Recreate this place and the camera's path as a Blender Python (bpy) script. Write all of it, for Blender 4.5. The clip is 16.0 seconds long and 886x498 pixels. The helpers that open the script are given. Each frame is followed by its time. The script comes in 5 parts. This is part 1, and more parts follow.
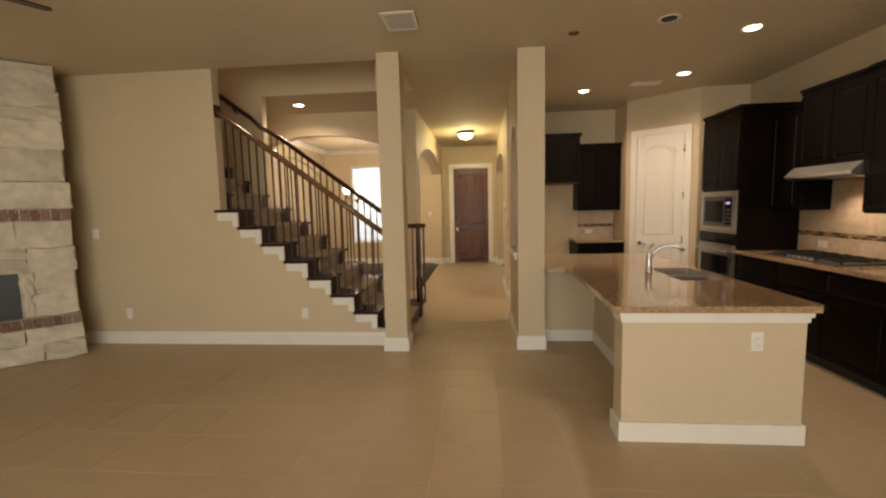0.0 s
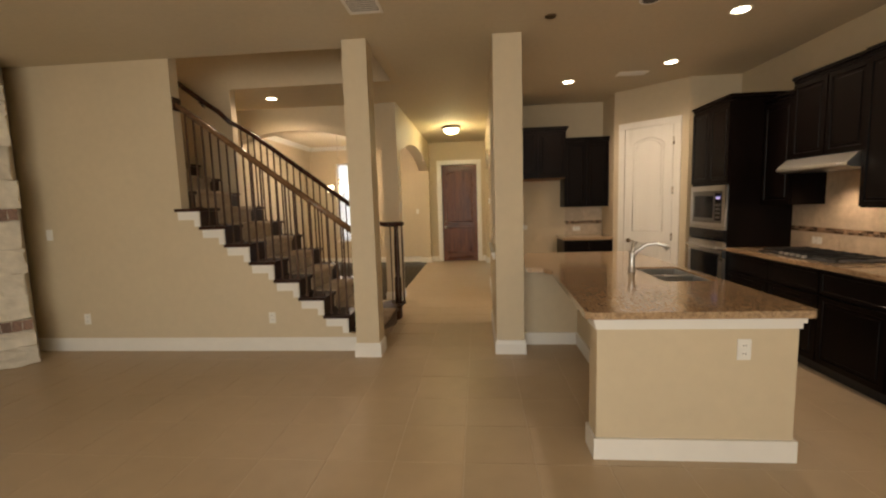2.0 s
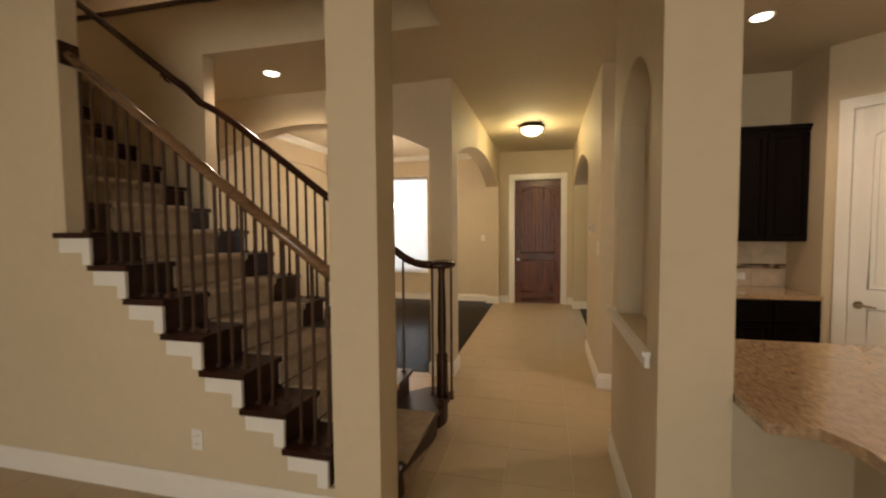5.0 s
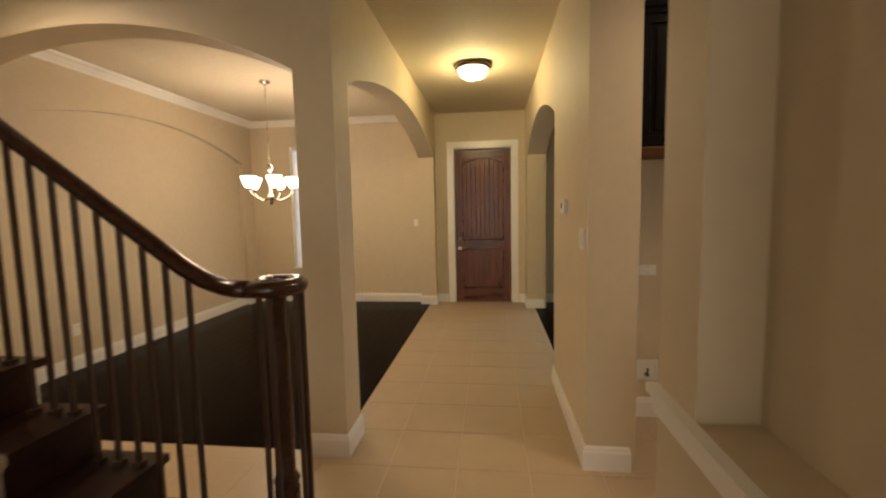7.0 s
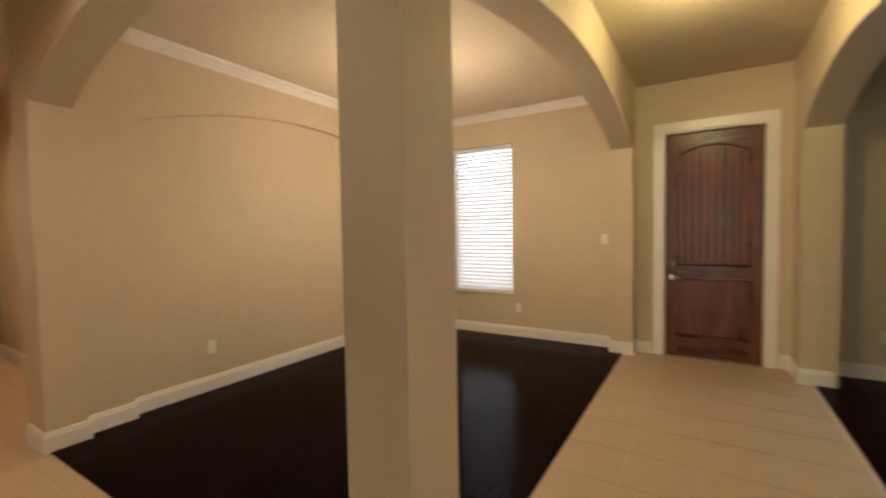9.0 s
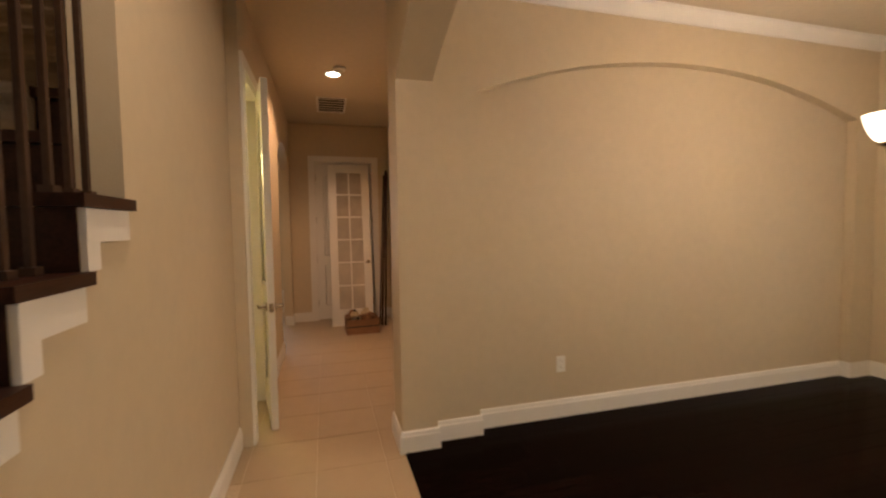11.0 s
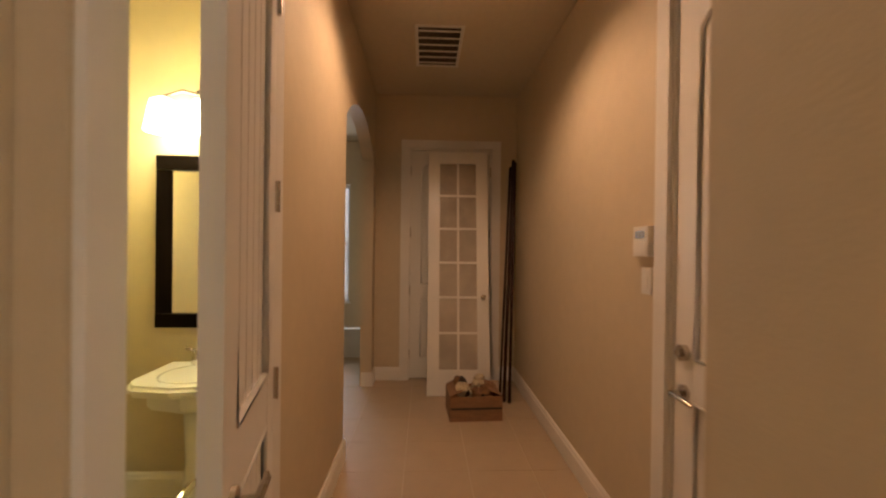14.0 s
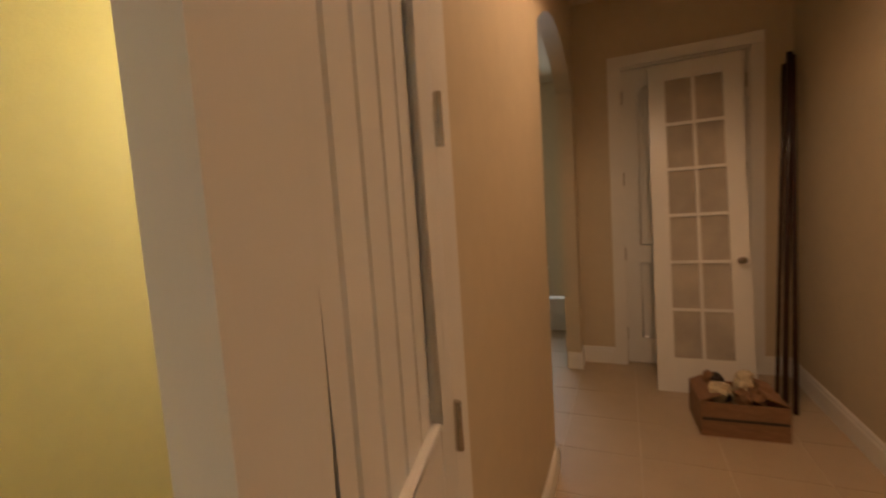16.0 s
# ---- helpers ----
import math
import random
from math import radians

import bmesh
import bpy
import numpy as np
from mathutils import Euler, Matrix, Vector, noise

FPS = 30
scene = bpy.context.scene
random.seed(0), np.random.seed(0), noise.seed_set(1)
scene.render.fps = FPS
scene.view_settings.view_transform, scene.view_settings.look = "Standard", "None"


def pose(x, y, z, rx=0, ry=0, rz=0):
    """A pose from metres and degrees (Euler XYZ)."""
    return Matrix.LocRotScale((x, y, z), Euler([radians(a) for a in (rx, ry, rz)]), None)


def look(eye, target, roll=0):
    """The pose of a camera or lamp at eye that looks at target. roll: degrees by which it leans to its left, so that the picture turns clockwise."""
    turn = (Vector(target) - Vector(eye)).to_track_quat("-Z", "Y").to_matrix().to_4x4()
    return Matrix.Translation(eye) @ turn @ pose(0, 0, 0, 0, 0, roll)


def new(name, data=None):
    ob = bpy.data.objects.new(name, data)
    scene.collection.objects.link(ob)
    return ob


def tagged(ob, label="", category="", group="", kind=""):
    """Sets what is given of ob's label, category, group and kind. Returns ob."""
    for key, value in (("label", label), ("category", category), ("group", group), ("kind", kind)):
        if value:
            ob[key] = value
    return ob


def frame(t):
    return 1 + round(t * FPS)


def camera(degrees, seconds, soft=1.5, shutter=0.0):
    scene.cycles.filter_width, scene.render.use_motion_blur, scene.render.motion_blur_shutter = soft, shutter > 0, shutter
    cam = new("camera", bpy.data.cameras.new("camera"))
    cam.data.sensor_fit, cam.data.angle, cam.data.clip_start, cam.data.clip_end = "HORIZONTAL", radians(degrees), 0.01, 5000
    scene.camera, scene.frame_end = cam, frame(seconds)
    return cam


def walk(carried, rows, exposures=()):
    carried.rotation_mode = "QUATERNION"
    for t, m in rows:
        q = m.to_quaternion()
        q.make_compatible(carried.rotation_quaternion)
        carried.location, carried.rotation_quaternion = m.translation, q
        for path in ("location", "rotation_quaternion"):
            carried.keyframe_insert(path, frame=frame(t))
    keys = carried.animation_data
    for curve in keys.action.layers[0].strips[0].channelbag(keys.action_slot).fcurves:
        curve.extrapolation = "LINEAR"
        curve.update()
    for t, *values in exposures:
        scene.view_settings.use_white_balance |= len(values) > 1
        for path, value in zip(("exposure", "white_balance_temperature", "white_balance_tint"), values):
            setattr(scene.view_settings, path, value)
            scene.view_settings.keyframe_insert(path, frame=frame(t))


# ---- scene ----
cam = camera(92.6, 16.0, soft=2.2, shutter=0.5)
PATH = [
    (0, (0.741, 0.259, 1.498), (0.564, 2.24, 1.295), -1.3),
    (0.5, (0.781, 0.294, 1.504), (0.639, 2.279, 1.305), -1.9),
    (1, (0.833, 0.334, 1.505), (0.677, 2.321, 1.337), -2.3),
    (1.5, (0.908, 0.406, 1.497), (0.685, 2.384, 1.296), -3.4),
    (2, (0.953, 0.527, 1.484), (0.788, 2.509, 1.27), -1.7),
    (2.5, (0.943, 0.775, 1.493), (0.786, 2.762, 1.326), -3.4),
    (3, (0.91, 1.08, 1.505), (0.788, 3.07, 1.346), -1.8),
    (3.5, (0.852, 1.435, 1.511), (0.506, 3.403, 1.424), -0.5),
    (3.7, (0.814, 1.593, 1.506), (0.38, 3.545, 1.468), 1.2),
    (5.8, (0.667, 3.43, 1.533), (0.192, 5.366, 1.373), -1.1),
    (6, (0.662, 3.572, 1.515), (0.215, 5.514, 1.347), -1.3),
    (6.5, (0.667, 4.06, 1.496), (0.332, 6.024, 1.326), -1.3),
    (7, (0.655, 4.556, 1.489), (0.423, 6.535, 1.307), -1.2),
    (7.5, (0.648, 4.98, 1.493), (0.402, 6.955, 1.3), -1.2),
    (8, (0.638, 5.37, 1.491), (0.365, 7.346, 1.342), -1.0),
    (8.5, (0.587, 5.732, 1.478), (-0.051, 7.622, 1.333), -0.8),
    (9, (0.444, 6.031, 1.427), (-0.608, 7.73, 1.342), -1.0),
    (9.5, (0.217, 6.281, 1.409), (-1.23, 7.659, 1.334), 0.4),
    (10, (-0.05, 6.396, 1.442), (-1.787, 7.366, 1.245), -0.4),
    (10.2, (-0.158, 6.439, 1.44), (-1.967, 7.268, 1.233), -0.6),
    (12.3, (-1.703, 6.572, 1.377), (-3.67, 6.935, 1.352), 0.6),
    (12.5, (-1.86, 6.565, 1.378), (-3.83, 6.904, 1.344), 1.3),
    (13, (-2.254, 6.598, 1.396), (-4.239, 6.841, 1.398), 0.8),
    (13.5, (-2.636, 6.591, 1.401), (-4.628, 6.771, 1.402), -0.0),
    (14, (-2.987, 6.569, 1.405), (-4.986, 6.654, 1.396), 0.7),
    (14.5, (-3.257, 6.55, 1.416), (-5.256, 6.567, 1.354), -0.3),
    (15, (-3.441, 6.486, 1.417), (-5.416, 6.184, 1.316), -1.8),
    (15.5, (-3.554, 6.423, 1.422), (-5.474, 5.897, 1.231), -4.5),
    (16, (-3.646, 6.4, 1.386), (-5.477, 5.614, 1.214), -3.8),
]
walk(cam, [(t, look(eye, target, roll)) for t, eye, target, roll in PATH],
     [(0, 0.02, 6500, 10), (3.5, -0.12, 6500, 10), (6, -0.24, 6500, 11), (8, -0.2, 6500, 10), (10.2, -0.22, 6500, 14), (12.3, -0.26, 6450, 19), (14.5, -0.45, 6450, 15), (16, -0.55, 6450, 11)])

# ---------------------------------------------------------------- world and light
world = bpy.data.worlds.new("world")
scene.world = world
world.use_nodes = True
wn = world.node_tree
sky = wn.nodes.new("ShaderNodeTexSky")
sky.sky_type = "NISHITA"
sky.sun_disc = False
sky.sun_elevation, sky.sun_rotation = radians(42), radians(150)
wn.links.new(sky.outputs[0], wn.nodes["Background"].inputs[0])
wn.nodes["Background"].inputs[1].default_value = 0.1
sun = new("sun", bpy.data.lights.new("sun", "SUN"))
sun.data.energy, sun.data.angle, sun.data.color = 2.0, radians(0.6), (1, 0.95, 0.88)
sun.rotation_euler = (radians(48), 0, radians(30))


def lamp(name, kind, place, power, colour, size=0.1, aim=None, sy=None, spot=None):
    data = bpy.data.lights.new(name, kind)
    data.energy, data.color = power, colour
    if kind == "AREA":
        data.size = size
        if sy:
            data.shape, data.size_y = "RECTANGLE", sy
    else:
        data.shadow_soft_size = size
    if kind == "SPOT":
        data.spot_size, data.spot_blend = radians(spot), 0.6
    ob = new(name, data)
    ob.matrix_world = look(place, aim or (place[0], place[1] + 0.0001, place[2] - 1))
    return ob


WARM = (1.0, 0.75, 0.52)
HALL = (1.0, 0.80, 0.38)
BATH = (1.0, 0.84, 0.20)
DAY = (0.88, 0.95, 1.0)
# broad warm lamp standing for daylight from inferred, unseen windows behind the walker
lamp("daylight_lamp", "AREA", (0.2, -3.1, 1.6), 195, (1.0, 0.93, 0.80), 4.6, (0.2, 3, 1.8), 2.2)
lamp("daylight_lamp", "AREA", (-2.2, 11.62, 1.6), 6, DAY, 0.9, (-2.2, 5, 1.2), 1.9)
lamp("daylight_lamp", "AREA", (-9.35, 4.9, 1.6), 22, DAY, 0.9, (-5, 5.3, 1.0), 1.6)
# blue lamp added to brighten the study, at a window out of view
lamp("daylight_lamp", "AREA", (3.2, 11.62, 1.6), 75, (0.62, 0.83, 1.0), 1.6, (3.0, 5, 1.2), 1.9)
for p, power in [((3.15, 4.39), 64), ((3.17, 5.70), 42), ((2.16, 6.31), 60)]:
    lamp("downlight", "SPOT", (*p, 2.965), power, WARM, 0.07, None, None, 154)
lamp("downlight", "SPOT", (-1.86, 6.38, 2.965), 50, WARM, 0.07, None, None, 160)
lamp("downlight", "SPOT", (-5.24, 6.66, 2.965), 112, (1.0, 0.61, 0.35), 0.07, None, None, 146)
lamp("downlight", "SPOT", (-3.2, 6.5, 5.57), 110, WARM, 0.07, None, None, 154)
lamp("hall_bulb", "POINT", (0.47, 9.15, 2.80), 34, HALL, 0.10)
lamp("chandelier_bulb", "POINT", (-1.9, 9.3, 2.04), 60, (1.0, 0.77, 0.56), 0.22)
lamp("hood_bulb", "SPOT", (4.06, 4.53, 1.66), 18, WARM, 0.05, None, None, 130)
lamp("vanity_bulb", "POINT", (-5.14, 5.39, 2.05), 24, BATH, 0.12)

# ---------------------------------------------------------------- materials


def material(name, colour, rough=0.6, metal=0.0, vary=0.06, grain=30.0, coarse=2.5, bump=0.0, bump_scale=200.0, stretch=(1, 1, 1),
             clear=0.0, random=0.0, tint=None, shine=0.5):
    """A paint-like surface whose colour drifts at two scales, with fine relief."""
    m = bpy.data.materials.new(name)
    m.use_nodes = True
    t = m.node_tree
    n, k = t.nodes, t.links
    p = n["Principled BSDF"]
    co = n.new("ShaderNodeNewGeometry")
    mp = n.new("ShaderNodeMapping")
    mp.inputs["Scale"].default_value = stretch
    k.new(co.outputs["Position"], mp.inputs[0])
    fine, wide = n.new("ShaderNodeTexNoise"), n.new("ShaderNodeTexNoise")
    fine.inputs["Scale"].default_value, wide.inputs["Scale"].default_value = grain, coarse
    fine.inputs["Detail"].default_value, wide.inputs["Detail"].default_value = 5, 3
    k.new(mp.outputs[0], fine.inputs[0])
    k.new(mp.outputs[0], wide.inputs[0])
    add = n.new("ShaderNodeMath")
    add.operation = "ADD"
    k.new(fine.outputs[0], add.inputs[0])
    k.new(wide.outputs[0], add.inputs[1])
    last = add.outputs[0]
    if random:
        info = n.new("ShaderNodeObjectInfo")
        mul = n.new("ShaderNodeMath")
        mul.operation = "MULTIPLY_ADD"
        mul.inputs[1].default_value, mul.inputs[2].default_value = random, -random / 2
        k.new(info.outputs["Random"], mul.inputs[0])
        more = n.new("ShaderNodeMath")
        more.operation = "ADD"
        k.new(last, more.inputs[0])
        k.new(mul.outputs[0], more.inputs[1])
        last = more.outputs[0]
    ramp = n.new("ShaderNodeValToRGB")
    c = np.array(colour)
    other = np.array(tint) if tint else c * (1 - 2.2 * vary)
    ramp.color_ramp.elements[0].position, ramp.color_ramp.elements[1].position = 0.32, 0.68
    half = n.new("ShaderNodeMath")
    half.operation = "MULTIPLY"
    half.inputs[1].default_value = 0.5
    k.new(last, half.inputs[0])
    ramp.color_ramp.elements[0].color = (*np.clip(other, 0, 1), 1)
    ramp.color_ramp.elements[1].color = (*np.clip(c * (1 + vary), 0, 1), 1)
    k.new(half.outputs[0], ramp.inputs[0])
    k.new(ramp.outputs[0], p.inputs["Base Color"])
    p.inputs["Metallic"].default_value = metal
    p.inputs["Coat Weight"].default_value = clear
    p.inputs["Specular IOR Level"].default_value = shine
    p.inputs["Coat Roughness"].default_value = 0.12
    rr = n.new("ShaderNodeMapRange")
    rr.inputs["To Min"].default_value, rr.inputs["To Max"].default_value = max(rough - 0.07, 0.02), min(rough + 0.07, 1)
    k.new(wide.outputs[0], rr.inputs[0])
    k.new(rr.outputs[0], p.inputs["Roughness"])
    if bump:
        bt = n.new("ShaderNodeTexNoise")
        bt.inputs["Scale"].default_value, bt.inputs["Detail"].default_value = bump_scale, 3
        k.new(mp.outputs[0], bt.inputs[0])
        b = n.new("ShaderNodeBump")
        b.inputs["Strength"].default_value, b.inputs["Distance"].default_value = bump, 0.004
        k.new(bt.outputs[0], b.inputs["Height"])
        k.new(b.outputs[0], p.inputs["Normal"])
    return m


def glowing(name, colour, strength):
    m = bpy.data.materials.new(name)
    m.use_nodes = True
    p = m.node_tree.nodes["Principled BSDF"]
    p.inputs["Base Color"].default_value = (0.9, 0.88, 0.82, 1)
    p.inputs["Emission Color"].default_value = (*colour, 1)
    p.inputs["Emission Strength"].default_value = strength
    p.inputs["Roughness"].default_value = 0.4
    return m


def glass(name, rough=0.0, colour=(0.95, 0.97, 0.96)):
    m = bpy.data.materials.new(name)
    m.use_nodes = True
    p = m.node_tree.nodes["Principled BSDF"]
    p.inputs["Base Color"].default_value = (*colour, 1)
    p.inputs["Transmission Weight"].default_value = 1.0
    p.inputs["Roughness"].default_value = rough
    p.inputs["IOR"].default_value = 1.45
    return m


PAINT = material("wall_paint", (0.60, 0.50, 0.345), 0.62, vary=0.025, grain=14, coarse=1.2, bump=0.22, bump_scale=140)
CEIL = material("ceiling_paint", (0.60, 0.52, 0.385), 0.75, vary=0.03, grain=20, coarse=1.0, bump=0.35, bump_scale=110)
WHITE = material("trim_paint", (0.80, 0.77, 0.71), 0.32, vary=0.02, grain=8, coarse=3, bump=0.03, bump_scale=60)
DOORW = material("door_paint", (0.80, 0.775, 0.72), 0.30, vary=0.02, grain=6, coarse=3, bump=0.05, bump_scale=90, stretch=(1, 1, 0.1))
TILE = material("floor_tile", (0.47, 0.36, 0.235), 0.40, vary=0.035, grain=7, coarse=1.1, bump=0.04, bump_scale=45, random=0.16, shine=0.4)
GROUT = material("grout", (0.59, 0.48, 0.345), 0.85, vary=0.08, grain=60, bump=0.3)
OAK = material("dark_floor_wood", (0.0060, 0.0020, 0.0014), 0.17, vary=0.35, grain=22, coarse=4, bump=0.02, bump_scale=60, stretch=(8, 1, 1), shine=0.02, random=0.3)
STAIN = material("stained_wood", (0.036, 0.012, 0.006), 0.40, vary=0.30, grain=18, coarse=3, bump=0.06, bump_scale=50, stretch=(0.6, 5, 5), clear=0.03, shine=0.2)
# south rail's brown, lightened in the colour for the sunlight on it
RAILLIT = material("lit_rail_wood", (0.19, 0.105, 0.052), 0.20, vary=0.25, grain=18, coarse=3, bump=0.05, bump_scale=50, stretch=(0.6, 5, 5), clear=0.4)
RAILD = material("dark_rail_wood", (0.048, 0.017, 0.010), 0.24, vary=0.25, grain=18, coarse=3, bump=0.05, bump_scale=50, stretch=(0.6, 5, 5), clear=0.15)
ALDER = material("alder_door_wood", (0.150, 0.046, 0.016), 0.30, vary=0.35, grain=10, coarse=2.2, bump=0.10, bump_scale=40, stretch=(6, 6, 0.55), shine=0.4,
                 tint=(0.045, 0.011, 0.004))
ALDERH = material("alder_rail_wood", (0.125, 0.038, 0.013), 0.28, vary=0.3, grain=10, coarse=2.2, bump=0.08, bump_scale=40, stretch=(0.6, 6, 7), shine=0.4,
                  tint=(0.045, 0.011, 0.004))
ESPRESSO = material("espresso_cabinet", (0.0045, 0.0024, 0.0019), 0.36, vary=0.25, grain=20, coarse=3, bump=0.04, bump_scale=70, stretch=(5, 5, 0.6), shine=0.09)
CARPET = material("stair_carpet", (0.42, 0.325, 0.225), 0.98, vary=0.16, grain=260, coarse=14, bump=1.0, bump_scale=420)
GRANITE = material("granite", (0.42, 0.285, 0.165), 0.10, vary=0.30, grain=170, coarse=42, bump=0.02, bump_scale=120, clear=0.5, tint=(0.17, 0.105, 0.062), stretch=(1.4, 0.5, 1))
STONE = material("limestone", (0.66, 0.60, 0.49), 0.88, vary=0.14, grain=9, coarse=3, bump=1.0, bump_scale=16, random=0.35)
MORTAR = material("mortar", (0.56, 0.52, 0.44), 0.95, vary=0.08, grain=50, bump=0.7, bump_scale=80)
BRICK = material("brick", (0.25, 0.16, 0.12), 0.9, vary=0.18, grain=40, coarse=10, bump=0.8, bump_scale=70, random=0.6)
BLACK = material("black_metal", (0.012, 0.012, 0.013), 0.45, vary=0.1, grain=30)
IRON = material("wrought_iron", (0.075, 0.040, 0.024), 0.45, 0.5, vary=0.15, grain=60)
STEEL = material("brushed_steel", (0.60, 0.585, 0.56), 0.30, 1.0, vary=0.06, grain=90, stretch=(1, 0.05, 1))
NICKEL = material("satin_nickel", (0.55, 0.50, 0.43), 0.26, 1.0, vary=0.05, grain=50)
BRONZE = material("aged_bronze", (0.20, 0.14, 0.085), 0.35, 0.9, vary=0.12, grain=50)
DARKGLASS = material("dark_glass", (0.012, 0.012, 0.014), 0.10, vary=0.05, grain=5, shine=0.15)
DSTEEL = material("black_stainless", (0.20, 0.19, 0.18), 0.32, 1.0, vary=0.08, grain=90, stretch=(1, 0.05, 1))
SPLASH = material("splash_tile", (0.56, 0.44, 0.31), 0.42, vary=0.10, grain=16, coarse=4, bump=0.15, bump_scale=60, random=0.2)
MOSAIC = material("mosaic", (0.30, 0.19, 0.12), 0.25, vary=0.35, grain=90, coarse=45, bump=0.1, random=0.9)
PLASTIC = material("white_plastic", (0.78, 0.76, 0.71), 0.35, vary=0.02, grain=10)
PORCELAIN = material("porcelain", (0.86, 0.85, 0.80), 0.10, vary=0.015, grain=5, clear=0.6)
# the tan wall paint again, colour yellowed slightly for the powder room lamp
BATHLIT = material("bath_lit_paint", (0.60, 0.51, 0.335), 0.62, vary=0.025, grain=14, coarse=1.2, bump=0.22, bump_scale=140)
CARD = material("cardboard", (0.27, 0.145, 0.075), 0.9, vary=0.12, grain=30, coarse=6, bump=0.2, bump_scale=90, stretch=(1, 1, 6))
PAPER = material("crumpled_paper", (0.62, 0.52, 0.34), 0.8, vary=0.2, grain=30, coarse=9, bump=0.3, bump_scale=40)
SCRAP = material("dark_scrap", (0.05, 0.035, 0.025), 0.7, vary=0.3, grain=30)
FROST = material("papered_glass", (0.50, 0.44, 0.36), 0.09, vary=0.12, grain=6, coarse=2, bump=0.02, clear=0.8)
BLIND = material("blind_slat", (0.84, 0.84, 0.82), 0.45, vary=0.02, grain=5)
bt_, bl_ = BLIND.node_tree.nodes, BLIND.node_tree.links
thin, mixed = bt_.new("ShaderNodeBsdfTranslucent"), bt_.new("ShaderNodeMixShader")
thin.inputs[0].default_value = (0.93, 0.94, 0.97, 1)
mixed.inputs[0].default_value = 0.5
bl_.new(bt_["Principled BSDF"].outputs[0], mixed.inputs[1])
bl_.new(thin.outputs[0], mixed.inputs[2])
bl_.new(mixed.outputs[0], bt_["Material Output"].inputs[0])
MIRROR = material("mirror", (0.9, 0.9, 0.9), 0.03, 1.0, vary=0.0)
MIRROR.node_tree.nodes["Principled BSDF"].inputs["Roughness"].default_value = 0.02
BULB = glowing("lit_shade", (1.0, 0.80, 0.52), 9.0)
BULBH = glowing("lit_hall_shade", (1.0, 0.86, 0.50), 7.0)
BULBB = glowing("lit_bath_shade", (1.0, 0.95, 0.70), 14.0)
LENS = glowing("lit_lens", (1.0, 0.86, 0.62), 14.0)
DISPLAY = glowing("oven_display", (0.05, 0.08, 1.0), 0.5)
PANE = glass("window_glass")
OUTSIDE = glowing("bright_outdoors", (0.92, 0.95, 1.0), 2.0)

# ---------------------------------------------------------------- mesh helpers


def put(bm, name, mat, smooth=False, parent=None, bevel=0.0, seg=1):
    if bevel:
        bmesh.ops.bevel(bm, geom=[e for e in bm.edges if e.calc_face_angle(0) > 0.6], offset=bevel, segments=seg, affect="EDGES", clamp_overlap=True)
    me = bpy.data.meshes.new(name)
    bm.to_mesh(me)
    bm.free()
    for m in (mat if isinstance(mat, (list, tuple)) else [mat]):
        me.materials.append(m)
    if smooth:
        me.polygons.foreach_set("use_smooth", [True] * len(me.polygons))
        me.update()
    ob = new(name, me)
    if parent:
        ob.parent = parent
    return ob


def part(name, bm, mat, parent, label="", smooth=False, bevel=0.0, seg=1):
    ob = put(bm, name, mat, smooth, parent, bevel, seg)
    if label:
        ob["label"] = label
    return ob


def thing(name, label, category, place=(0, 0, 0), turn=0, group="", kind=""):
    ob = new(name)
    ob.empty_display_size = 0.1
    ob.matrix_world = pose(*place, 0, 0, turn)
    return tagged(ob, label, category, group, kind)


def setting(ob, label, category):
    return tagged(ob, label, category, kind="structure")


def box(bm, x0, x1, y0, y1, z0, z1):
    v = [bm.verts.new((x, y, z)) for x in (x0, x1) for y in (y0, y1) for z in (z0, z1)]
    for f in ((0, 1, 3, 2), (4, 6, 7, 5), (0, 4, 5, 1), (2, 3, 7, 6), (0, 2, 6, 4), (1, 5, 7, 3)):
        bm.faces.new([v[i] for i in f])
    return v


def boxes(*lots):
    bm = bmesh.new()
    for b in lots:
        box(bm, *b)
    return bm


def prism(bm, outline, axis, a, b):
    """A solid from a flat outline. axis 'x': outline is (y, z); 'y': (x, z); 'z': (x, y)."""
    def at(p, d):
        return {"x": (d, p[0], p[1]), "y": (p[0], d, p[1]), "z": (p[0], p[1], d)}[axis]
    lo, hi = [bm.verts.new(at(p, a)) for p in outline], [bm.verts.new(at(p, b)) for p in outline]
    fs = [bm.faces.new(lo), bm.faces.new(list(reversed(hi)))]
    n = len(outline)
    for i in range(n):
        fs.append(bm.faces.new((lo[i], hi[i], hi[(i + 1) % n], lo[(i + 1) % n])))
    bmesh.ops.recalc_face_normals(bm, faces=fs)
    return bm


def arch(u0, u1, spring, apex, steps=28, power=2.0):
    """Points of a flat elliptical arch from u0 to u1."""
    mid, half = (u0 + u1) / 2, (u1 - u0) / 2
    pts = []
    for i in range(steps + 1):
        a = math.pi * (1 - i / steps)
        pts.append((mid + half * math.cos(a), spring + (apex - spring) * math.sin(a)))
    return pts


def segment_arch(u0, u1, spring, apex, steps=28):
    """Points of a circular segment from u0 to u1."""
    w, h = (u1 - u0) / 2, apex - spring
    r = (w * w + h * h) / (2 * h)
    mid, cz = (u0 + u1) / 2, apex - r
    a = math.asin(w / r)
    return [(mid + r * math.sin(-a + 2 * a * i / steps), cz + r * math.cos(-a + 2 * a * i / steps)) for i in range(steps + 1)]


